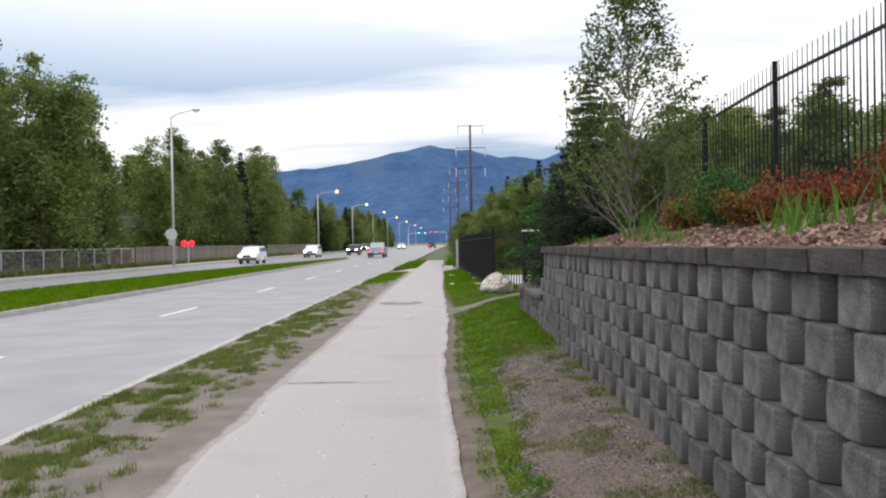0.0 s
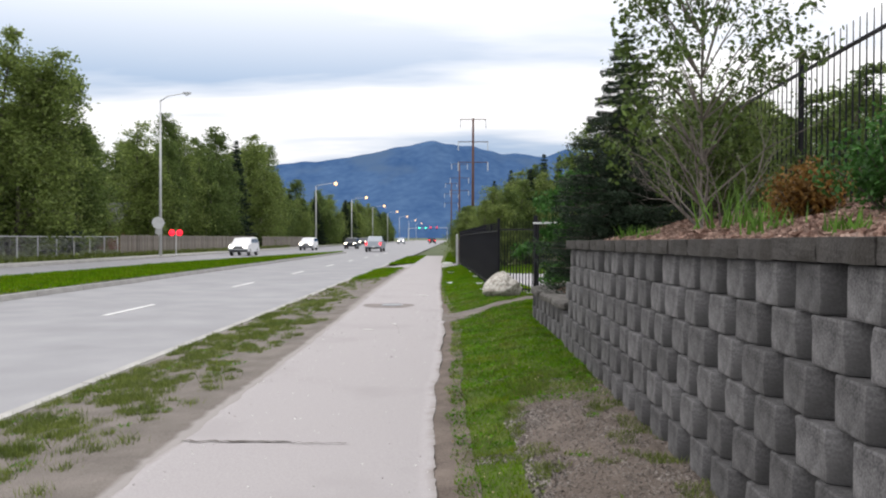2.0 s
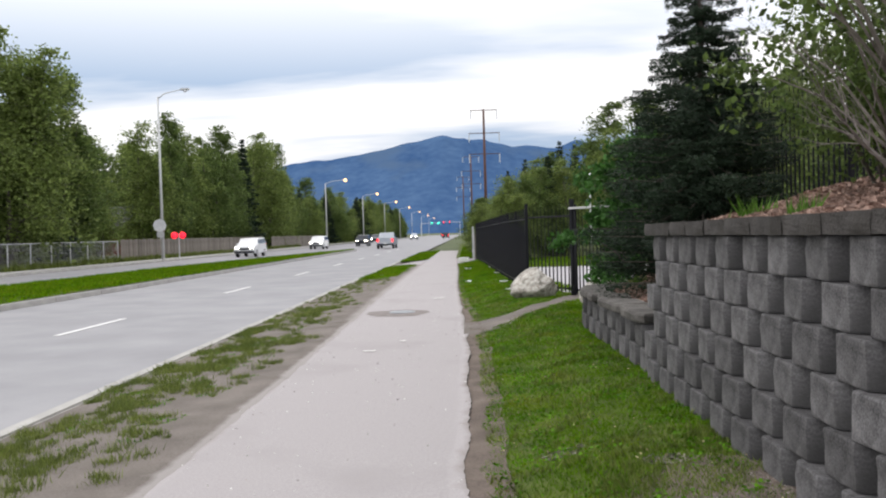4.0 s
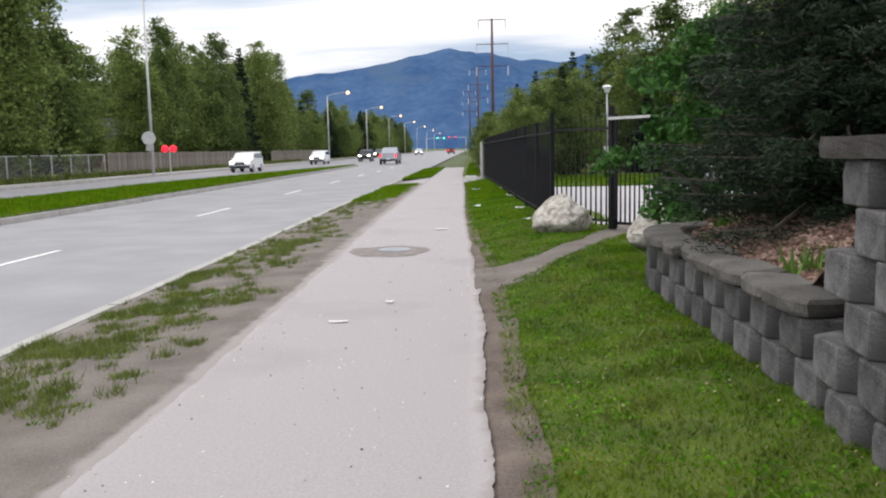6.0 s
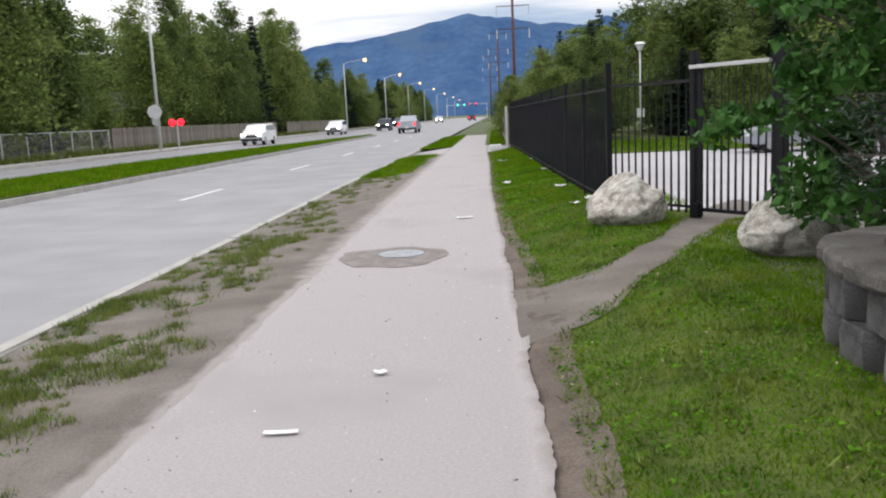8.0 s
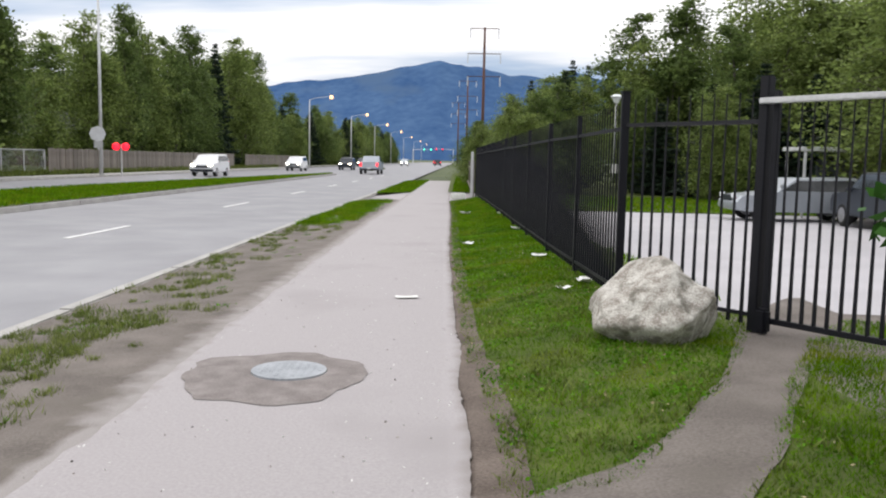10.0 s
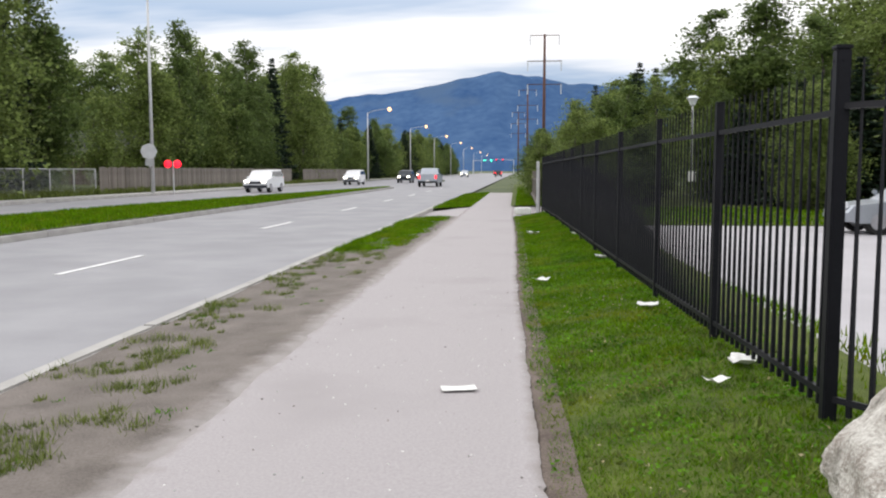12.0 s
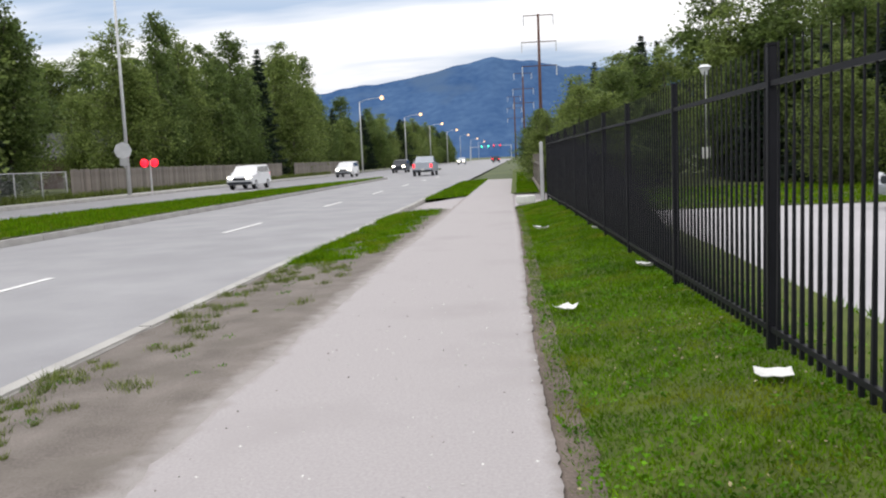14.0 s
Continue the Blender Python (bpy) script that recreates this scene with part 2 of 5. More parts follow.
M["lamp_lit"] = glowing("lamp_lit", (1.0, 0.60, 0.26), 2.6)
M["lamp_white"] = material("lamp_white", (0.7, 0.72, 0.75), (0.8, 0.82, 0.85), 2, 20, 0.5, 0.0)
M["roof"] = material("roof", (0.035, 0.035, 0.042), (0.075, 0.075, 0.085), 1.0, 14, 0.9, 0.4)
M["siding"] = material("siding", (0.09, 0.06, 0.05), (0.15, 0.10, 0.085), 0.6, 8, 0.9, 0.2)
M["red_wood"] = material("red_wood", (0.14, 0.035, 0.02), (0.22, 0.06, 0.035), 0.8, 10, 0.9, 0.2)
M["window_glass"] = material("window_glass", (0.05, 0.06, 0.07), (0.09, 0.10, 0.11), 1, 5, 0.1, 0.0)


def dusted(m, attribute, colour):
    """Dust and trodden soil laid over a surface where the mesh attribute says so, broken up by noise."""
    nt = m.node_tree
    b = nt.nodes["Principled BSDF"]
    base = b.inputs["Base Color"].links[0].from_socket
    at = nt.nodes.new("ShaderNodeAttribute")
    at.attribute_name = attribute
    n = nt.nodes.new("ShaderNodeTexNoise")
    n.inputs["Scale"].default_value, n.inputs["Detail"].default_value = 5.0, 7.0
    nt.links.new(nt.nodes.new("ShaderNodeTexCoord").outputs["Object"], n.inputs["Vector"])
    add = nt.nodes.new("ShaderNodeMath"); add.operation = "ADD"
    nt.links.new(at.outputs["Fac"], add.inputs[0])
    nt.links.new(n.outputs[0], add.inputs[1])
    edge = nt.nodes.new("ShaderNodeMapRange")
    edge.inputs["From Min"].default_value, edge.inputs["From Max"].default_value = 0.75, 1.25
    nt.links.new(add.outputs[0], edge.inputs[0])
    mx = nt.nodes.new("ShaderNodeMix"); mx.data_type = "RGBA"
    nt.links.new(edge.outputs[0], mx.inputs["Factor"])
    nt.links.new(base, mx.inputs["A"])
    mx.inputs["B"].default_value = rgba(colour)
    nt.links.new(mx.outputs["Result"], b.inputs["Base Color"])


M["verge_soil"] = material("verge_soil", (0.105, 0.091, 0.080), (0.215, 0.190, 0.172), 2.2, 70, 0.95, 0.8, depth=0.03, stain=(0.14, 0.124, 0.108), stain_scale=1.5)
dusted(M["verge_soil"], "dust", (0.315, 0.293, 0.285))
dusted(M["asphalt_walk"], "dust", (0.235, 0.210, 0.195))


# ---------------------------------------------------------------- helpers for meshes
def mesh_ob(name, verts, faces, mat, parent=None, smooth=False, label=""):
    me = bpy.data.meshes.new(name)
    me.from_pydata([tuple(v) for v in verts], [], [tuple(f) for f in faces])
    if smooth:
        me.shade_smooth()
    me.materials.append(mat)
    ob = new(name, me)
    ob.parent = parent
    if label:
        tagged(ob, label)
    return ob


def quads_ob(name, v, mat, parent=None, corners=4):
    """One mesh of many loose faces, v of shape (n, corners, 3)."""
    n = len(v)
    me = bpy.data.meshes.new(name)
    me.vertices.add(n * corners)
    me.vertices.foreach_set("co", np.asarray(v, dtype=np.float32).ravel())
    me.loops.add(n * corners)
    me.loops.foreach_set("vertex_index", np.arange(n * corners, dtype=np.int32))
    me.polygons.add(n)
    me.polygons.foreach_set("loop_start", np.arange(0, n * corners, corners, dtype=np.int32))
    me.update(calc_edges=True)
    me.materials.append(mat)
    ob = new(name, me)
    ob.parent = parent
    return ob


def part(name, bm, mat, parent, label="", smooth=False):
    me = bpy.data.meshes.new(name)
    bm.to_mesh(me)
    bm.free()
    if smooth:
        me.shade_smooth()
    me.materials.append(mat)
    ob = new(name, me)
    ob.parent = parent
    if label:
        tagged(ob, label)
    return ob


def box_bm(size, at=(0, 0, 0), bevel=0.0, bm=None):
    bm = bm or bmesh.new()
    made = bmesh.ops.create_cube(bm, size=1.0)["verts"]
    bmesh.ops.scale(bm, vec=size, verts=made)
    bmesh.ops.translate(bm, vec=at, verts=made)
    if bevel:
        edges = list({e for v in made for e in v.link_edges})
        bmesh.ops.bevel(bm, geom=edges, offset=bevel, segments=2, affect="EDGES")
    return bm


def tube(points, radii, sides=8, cap=True):
    """Vertices and faces of a tapered tube along points."""
    pts = [Vector(p) for p in points]
    verts, faces = [], []
    for i, p in enumerate(pts):
        d = (pts[min(i + 1, len(pts) - 1)] - pts[max(i - 1, 0)]).normalized()
        a = d.orthogonal().normalized() if i == 0 else (a - d * a.dot(d)).normalized()
        b = d.cross(a)
        for k in range(sides):
            w = 2 * math.pi * k / sides
            verts.append(p + (a * math.cos(w) + b * math.sin(w)) * radii[i])
    for i in range(len(pts) - 1):
        for k in range(sides):
            q = (k + 1) % sides
            faces.append((i * sides + k, i * sides + q, (i + 1) * sides + q, (i + 1) * sides + k))
    if cap:
        faces.append(tuple(range(sides))[::-1])
        faces.append(tuple((len(pts) - 1) * sides + k for k in range(sides)))
    return verts, faces


def merge(pieces):
    verts, faces = [], []
    for v, f in pieces:
        o = len(verts)
        verts += list(v)
        faces += [tuple(i + o for i in q) for q in f]
    return verts, faces


def thing(name, at, label, category, group="", turn=0.0):
    ob = new(name)
    ob.empty_display_size = 0.2
    ob.matrix_basis = pose(*at, 0, 0, turn)
    return tagged(ob, label, category, group)


def interp(table):
    ys, xs = zip(*table)
    return lambda y: float(np.interp(y, ys, xs))


def wobble(x, y, s, k=0.0):
    return noise.noise(Vector((x * s, y * s, k)))


# ---------------------------------------------------------------- lie of the land
walk_left = interp([(-15, -2.0), (7, -2.06), (12, -2.17), (20, -2.22), (30, -2.38), (48, -2.4), (300, -3.5)])
walk_right = interp([(-15, 0.0), (7, -0.13), (12, -0.31), (19, -0.29), (24, -0.40), (31, -0.56), (40, -0.63), (48, -0.76), (300, -1.8)])
KERB = -3.92
ROAD_Z = -0.22
MEDIAN_NEAR, MEDIAN_FAR = -11.9, -17.2
FAR_KERB = -24.0


def left_edge(y):
    return walk_left(y) + 0.04 * wobble(1, y, 0.8) + 0.015 * wobble(5, y, 4.0)


def right_edge(y):
    return walk_right(y) + (0.055 if y < 21 else 0.03) * wobble(9, y, 1.0) + 0.012 * wobble(3, y, 5.0) + 0.016 * wobble(7, y, 13.0)


def verge_z(x, y):
    f = min(1.0, max(0.0, (x - KERB) / (walk_left(y) - KERB)))
    return -0.09 + 0.085 * f + 0.025 * (1 - 0.8 * f) * wobble(x, y, 2.2)


def lawn_z(x, y):
    f = min(1.0, max(0.0, (x - walk_right(y)) / 1.3))
    return -0.012 + 0.19 * f * f * (3 - 2 * f) + 0.02 * wobble(x, y, 1.7, 4.0)


def lot_z(x, y):
    return 0.14 - 0.50 * min(1.0, max(0.0, (y - 26.5) / 8.0)) * min(1.0, max(0.0, (x - 1.2) / 1.5))


def bed_z(x, y):
    """The planted terrace behind the block wall, and the low bed past its end."""
    up = 1.44 - 0.004 * y + 0.22 * max(0.0, min(x, 3.6) - 1.45) + 0.05 * wobble(x, y, 1.5, 7.0)
    low = 0.56 + 0.30 * max(0.0, min(x, 3.6) - 1.5) + 0.04 * wobble(x, y, 1.5, 7.0)
    f = min(1.0, max(0.0, (y - 15.2 - 0.5 * max(0, x - 1.6)) / 1.2))
    return up + (low - up) * f


def sheet(name, left, right, zf, y0, y1, step, nx, mat, parent=None, skirt=0.0):
    ys = np.arange(y0, y1 + step * 0.5, step)
    verts, faces = [], []
    for y in ys:
        a, b = left(y), right(y)
        for i in range(nx + 1):
            x = a + (b - a) * i / nx
            verts.append((x, y, zf(x, y)))
    w = nx + 1
    for j in range(len(ys) - 1):
        for i in range(nx):
            faces.append((j * w + i, j * w + i + 1, (j + 1) * w + i + 1, (j + 1) * w + i))
    if skirt:
        o = len(verts)
        rim = [j * w for j in range(len(ys))], [j * w + nx for j in range(len(ys))]
        for side in rim:
            base = len(verts)
            for i in side:
                x, y, z = verts[i]
                verts.append((x, y, z - skirt))
            for j in range(len(side) - 1):
                faces.append((side[j], side[j + 1], base + j + 1, base + j))
    return mesh_ob(name, verts, faces, mat, parent, smooth=True)


def spread_dust(ob, amount):
    """Per-vertex dust between 0 and 1 from the place in plan."""
    me = ob.data
    at = me.attributes.new("dust", "FLOAT", "POINT")
    at.data.foreach_set("value", [min(1.0, max(0.0, amount(v.co.x, v.co.y))) for v in me.vertices])
    return ob


def at_x(x):
    return lambda y: x


# one ground sheet out to the horizon, below everything that lies on it
def build_ground():
    xs = [-3000, -900, -300, -120, -60, -24.5, -23.9, -4.3, -4.0, -2.3, -0.5, 0.6, 1.2, 3.6, 4.4, 12, 40, 90, 300, 900, 3000]
    hs = [2, 2, 1, 0.5, -0.1, -0.3, -0.4, -0.4, -0.35, -0.25, -0.25, -0.1, -0.4, -0.4, -0.5, -0.5, -0.5, -0.5, 0, 2, 2]
    ys = [-60, -15, 0, 15, 25, 40, 60, 100, 200, 400, 900, 2000, 4300]
    w = len(xs)
    verts = [(x, y, h) for y in ys for x, h in zip(xs, hs)]
    faces = [(j * w + i, j * w + i + 1, (j + 1) * w + i + 1, (j + 1) * w + i) for j in range(len(ys) - 1) for i in range(w - 1)]
    tagged(mesh_ob("ground", verts, faces, M["earth"]), "dull green and brown earth of the plain", "ground", kind="structure")


build_ground()
tagged(sheet("road", at_x(MEDIAN_NEAR + 0.02), at_x(KERB - 0.14), lambda x, y: ROAD_Z + 0.012 * wobble(x, y, 0.3) * 0.3, -15, 600, 3.0, 6, M["asphalt_road"]),
       "pale grey worn asphalt carriageway with white lane dashes", "road", kind="structure")
tagged(sheet("road_far", at_x(FAR_KERB), at_x(MEDIAN_FAR + 0.02), lambda x, y: ROAD_Z, -15, 600, 5.0, 4, M["asphalt_road"]),
       "pale grey asphalt carriageway beyond the grass median", "road", kind="structure")
tagged(sheet("crossing_road", at_x(MEDIAN_FAR - 0.5), at_x(MEDIAN_NEAR + 0.5), lambda x, y: ROAD_Z - 0.006, 55, 600, 5.0, 3, M["asphalt_road"]),
       "pale grey asphalt turning area past the median nose", "road", kind="structure")
pavement = tagged(spread_dust(sheet("pavement", left_edge, right_edge, lambda x, y: 0.008 * wobble(x, y, 0.6), -15, 75, 0.05, 16, M["asphalt_walk"], skirt=0.05),
                              lambda x, y: max(0.6 - (x - left_edge(y)) / (0.08 if y < 22.5 else 0.30), 0.5 - (right_edge(y) - x) / 0.16)),
                  "pale worn asphalt footpath with ragged edges", "pavement", kind="structure")
tagged(sheet("pavement_far", at_x(FAR_KERB - 2.0), at_x(FAR_KERB - 0.16), lambda x, y: -0.08, -15, 600, 5.0, 2, M["concrete_kerb"]),
       "pale concrete footpath along the far kerb", "pavement", kind="structure")
tagged(spread_dust(sheet("roadside_verge", at_x(KERB + 0.02), lambda y: walk_left(y) + 0.35, lambda x, y: verge_z(x, y) + 0.004 * wobble(x, y, 7.0, 2) - 0.06 * min(1.0, max(0.0, (x - left_edge(y)) / 0.35)) + 0.016, -15, 47, 0.09, 26, M["verge_soil"]), lambda x, y: 0.62 - (left_edge(y) - x) / (0.10 if y < 22.5 else 0.36)),
       "dusty bare grey-brown soil verge with sparse grass", "verge", kind="structure")
tagged(sheet("lawn", lambda y: right_edge(y) + 0.10, at_x(1.6), lambda x, y: lawn_z(x, y), -15, 47.5, 0.15, 16, M["lawn_soil"]),
       "green lawn strip beside the footpath", "lawn", kind="structure")
tagged(sheet("parking_lot", at_x(1.2), at_x(45), lot_z, 25.0, 49, 0.8, 30, M["asphalt_lot"]),
       "pale grey asphalt car park behind the fence", "parking lot", kind="structure")
tagged(sheet("far_lawn", at_x(FAR_KERB - 60), at_x(FAR_KERB - 1.9), lambda x, y: -0.12 + 0.05 * wobble(x, y, 0.2), -15, 600, 4.0, 6, M["lawn_soil"]),
       "rough grass beyond the far footpath", "lawn", kind="structure")
tagged(sheet("lot_lawn", at_x(0.9), at_x(60), lambda x, y: -0.34 + 0.05 * wobble(x, y, 0.3), 49, 110, 2.0, 10, M["lawn_soil"]),
       "green grass beyond the car park", "lawn", kind="structure")


def gate_z(x, y):
    return 0.165 + 0.015 * wobble(x, y, 1.5, 3)


tagged(sheet("gate_ground", at_x(1.55), at_x(12.0), gate_z, 19.4, 25.4, 0.4, 20, M["soil"]),
       "bare soil and grass in front of the gate", "soil", kind="structure")
tagged(sheet("driveway", at_x(KERB - 0.15), at_x(0.9), lambda x, y: float(np.interp(x, [KERB, -2.4, 0.9], [ROAD_Z + 0.01, -0.012, -0.012])), 46.8, 54.5, 0.5, 8, M["asphalt_walk"]),
       "pale asphalt driveway across the verge", "driveway", kind="structure")
tagged(sheet("verge_far", at_x(KERB + 0.02), lambda y: walk_left(y) + 0.1, verge_z, 54.5, 75, 0.5, 8, M["lawn_soil"]),
       "green grass verge past the driveway", "verge", kind="structure")
tagged(sheet("lawn_far", lambda y: walk_right(y) - 0.1, at_x(0.95), lambda x, y: 0.03, 54.5, 110, 1.0, 4, M["lawn_soil"]),
       "green lawn strip past the driveway", "lawn", kind="structure")


# ---------------------------------------------------------------- kerbs, median, markings
def build_kerb(name, x, y0, y1, z_top, label, width=0.16):
    kerb = thing(name, (0, 0, 0), label, "kerb")
    kerb["kind"] = "structure"
    length = 3.0
    y = y0
    stone = None
    while y < y1:
        if stone is None:
            stone = part("kerb_stone", box_bm((width, length - 0.012, 0.30), (0, 0, -0.15), 0.02), M["concrete_kerb"], kerb)
            ob = stone
        else:
            ob = new("kerb_stone", stone.data)
            ob.parent = kerb
        ob.matrix_basis = pose(x + random.uniform(-0.008, 0.008), y + length / 2, z_top + random.uniform(-0.006, 0.006))
        y += length
    return kerb


build_kerb("kerb", KERB - 0.06, -13, 62, -0.06, "pale concrete kerb along the soil verge")
build_kerb("kerb_median", MEDIAN_NEAR - 0.06, -13, 96, -0.07, "pale concrete kerb of the grass median")
build_kerb("kerb_far", FAR_KERB - 0.08, -13, 140, -0.07, "pale concrete kerb of the far footpath")


def median_far(y):
    return float(np.interp(y, [-15, 30, 54, 72, 97], [MEDIAN_FAR, MEDIAN_FAR, -16.6, -15.0, -12.4]))


tagged(sheet("median", lambda y: median_far(y), at_x(MEDIAN_NEAR - 0.12), lambda x, y: -0.05 + 0.03 * wobble(x, y, 0.8), -15, 97, 1.0, 6, M["lawn_soil"], skirt=0.25),
       "bright green mown grass median", "median", kind="structure")
tagged(sheet("median_island", at_x(-13.2), at_x(-12.0), lambda x, y: -0.05, 130, 152, 2.0, 2, M["lawn_soil"], skirt=0.25),
       "small grass traffic island", "median", kind="structure")


def lane_dash(y, length):
    bm = box_bm((0.115, length, 0.006))
    bmesh.ops.subdivide_edges(bm, edges=[e for e in bm.edges if abs(e.verts[0].co.y - e.verts[1].co.y) > 1], cuts=14)
    for v in bm.verts:
        v.co.x += 0.008 * noise.noise(Vector((v.co.y * 3 + y, v.co.x * 9, 0)))
    me = bpy.data.meshes.new("lane_dash")
    bm.to_mesh(me)
    bm.free()
    me.materials.append(M["line_paint"])
    ob = new("lane_dash", me)
    ob.matrix_basis = pose(-7.62, y + length / 2, ROAD_Z + 0.006)
    tagged(ob, "worn white painted lane dash on asphalt", "road marking", "lane dashes")


for k in range(10):
    lane_dash(2.2 + 10.55 * k, 3.0)


# ---------------------------------------------------------------- block retaining wall
BLOCK_W, BLOCK_H = 0.455, 0.2
WALL_X = 1.27


def block_mesh(i, half=False):
    """A split-face wall block: curved rough front (-x), tapered sides, straight back."""
    rnd = random.Random(100 + i)
    w, h, d = BLOCK_W * (0.5 if half else 1.0) - 0.012, BLOCK_H - 0.006, 0.26
    us = (0.0, 0.05, 0.12, 0.185, 0.205, 0.35, 0.5, 0.65, 0.795, 0.815, 0.88, 0.95, 1.0)
    ny, nz = len(us) - 1, 5
    verts, faces = [], []
    for a in range(nz + 1):
        for b in range(ny + 1):
            v, u = (0.0, 0.05, 0.35, 0.65, 0.95, 1.0)[a], us[b]
            y = (u - 0.5) * w
            e = abs(u - 0.5) * 2
            bow = 0.165 * max(0.0, e - 0.6) / 0.4
            edge = 0.006 * (abs(v - 0.5) * 2) ** 12
            n = 0.007 * noise.noise(Vector((y * 9 + i * 7.3, v * 2.2, i * 3.1))) + 0.005 * noise.noise(Vector((y * 27, v * 6, i * 5.7)))
            verts.append((bow + edge + n, y, v * h))
    w1 = ny + 1
    for a in range(nz):
        for b in range(ny):
            faces.append((a * w1 + b, (a + 1) * w1 + b, (a + 1) * w1 + b + 1, a * w1 + b + 1))
    o = len(verts)
    back = [(d, -w * 0.36, 0), (d, w * 0.36, 0), (d, w * 0.36, h), (d, -w * 0.36, h)]
    verts += back
    top = [nz * w1 + b for b in range(w1)]
    faces.append(tuple(top[::-1]) + (o + 3, o + 2) if False else tuple(top) + (o + 2, o + 3))
    bottom = [b for b in range(w1)]
    faces.append(tuple(bottom[::-1]) + (o, o + 1))
    faces.append(tuple(a * w1 for a in range(nz + 1)) + (o + 3, o))
    faces.append(tuple(a * w1 + ny for a in range(nz, -1, -1)) + (o + 1, o + 2))
    faces.append((o + 1, o, o + 3, o + 2))
    me = bpy.data.meshes.new("block")
    me.from_pydata(verts, [], faces)
    me.materials.append(M["block"])
    return me


def cap_mesh(i, w=BLOCK_W, h=0.095, mat="cap"):
    bm = box_bm((0.34, w - 0.003, h), (0.17, 0, h / 2))
    bmesh.ops.subdivide_edges(bm, edges=bm.edges[:], cuts=3, use_grid_fill=True)
    for v in bm.verts:
        k = noise.noise(Vector((v.co.x * 8, v.co.y * 8 + i * 4.7, v.co.z * 14 + i)))
        v.co.x += 0.012 * k - 0.0
        v.co.z += 0.004 * k
        if v.co.x < 0.06 and abs(v.co.y) > w * 0.42:
            v.co.x += 0.005
    me = bpy.data.meshes.new("cap")
    bm.to_mesh(me)
    bm.free()
    me.materials.append(M[mat])
    return me


BLOCKS = [block_mesh(i) for i in range(12)]
CAPS = [cap_mesh(i) for i in range(6)]


def worn_cap_mesh(i, w=BLOCK_W + 0.02, h=0.085):
    """A loose cap stone: chipped front with cut corners, narrower back, worn upper edge."""
    plan = [(0.05, -0.5), (0.012, -0.36), (0.0, -0.12), (0.0, 0.12), (0.012, 0.36), (0.05, 0.5), (0.2, 0.46), (0.34, 0.38), (0.34, 0.0), (0.34, -0.38), (0.2, -0.46)]
    n = len(plan)
    verts = []
    for z, inset in ((0.0, 0.006), (0.02, 0.0), (h - 0.022, 0.0), (h, 0.02)):
        for k, (x, u) in enumerate(plan):
            wear = 0.016 * noise.noise(Vector((k * 1.7 + i * 5.1, z * 20, i)))
            verts.append((x + wear + (inset if x < 0.17 else -inset), u * w * (1 - inset / 0.25), z + 0.006 * noise.noise(Vector((k, i * 3.3, z * 9))) * (z > 0)))
    verts.append((0.17, 0, h + 0.003))
    faces = [tuple(range(n))[::-1]]
    for a in range(3):
        faces += [(a * n + k, a * n + (k + 1) % n, (a + 1) * n + (k + 1) % n, (a + 1) * n + k) for k in range(n)]
    faces += [(3 * n + k, 3 * n + (k + 1) % n, 4 * n) for k in range(n)]
    me = bpy.data.meshes.new("cap")
    me.from_pydata(verts, [], faces)
    me.materials.append(M["cap_worn"])
    return me


def add_piece(name, me, parent, m):
    ob = new(name, me)
    ob.parent = parent
    ob.matrix_basis = m
    return ob


WORN_CAPS = [worn_cap_mesh(i) for i in range(7)]


def build_wall():
    wall = thing("wall_retaining", (0, 0, 0), "grey split-face concrete block retaining wall with flat caps", "retaining wall")
    wall["kind"] = "structure"
    rows = 8
    end = 15.75
    for r in range(rows):
        # r counts down from the cap
        set_back = -0.02 * r
        y = end - 0.10 - (0.5 * BLOCK_W if r % 2 else 0.0) + 0.02 * r
        while y > -3.2:
            y_mid = y - BLOCK_W / 2
            z = 1.425 - 0.0052 * y_mid - (r + 1) * BLOCK_H
            if z + BLOCK_H > 0.05:
                add_piece("block", random.choice(BLOCKS), wall,
                          pose(WALL_X + set_back + random.uniform(-0.012, 0.012), y_mid, z, 0, 0, random.uniform(-3.5, 3.5)))
            y -= BLOCK_W
        # the return that turns into the bank
        for k in range(3):
            y_r = end - 0.02 - 0.0 * k
            add_piece("block", random.choice(BLOCKS), wall,
                      pose(WALL_X + 0.30 + (k + (0.5 if r % 2 else 0)) * BLOCK_W, y_r + 0.012 * r, 1.425 - 0.0052 * end - (r + 1) * BLOCK_H, 0, 0, -90 + random.uniform(-1.5, 1.5)))
    y = end
    while y > -3.2:
        add_piece("cap", random.choice(CAPS), wall, pose(WALL_X - 0.035 + random.uniform(-0.006, 0.006), y - BLOCK_W / 2, 1.427 - 0.0052 * y + random.uniform(-0.002, 0.002), 0, 0, random.uniform(-0.4, 0.4)))
        y -= BLOCK_W
    return wall


build_wall()


def low_wall_line(s):
    """Place and heading along the front of the low wall: straight, then round to the bank."""
    x, y, straight, r = 1.22, 15.75, 3.3, 1.1
    d = min(s, straight)
    x, y = x - 0.02 * d, y + d
    if s <= straight:
        return x, y, 0.0
    a = min((s - straight) / r, 1.5)
    x, y = x + r * (1 - math.cos(a)), y + r * math.sin(a)
    on = max(0.0, s - straight - 1.5 * r)
    return x + on * math.sin(a), y + on * math.cos(a), a


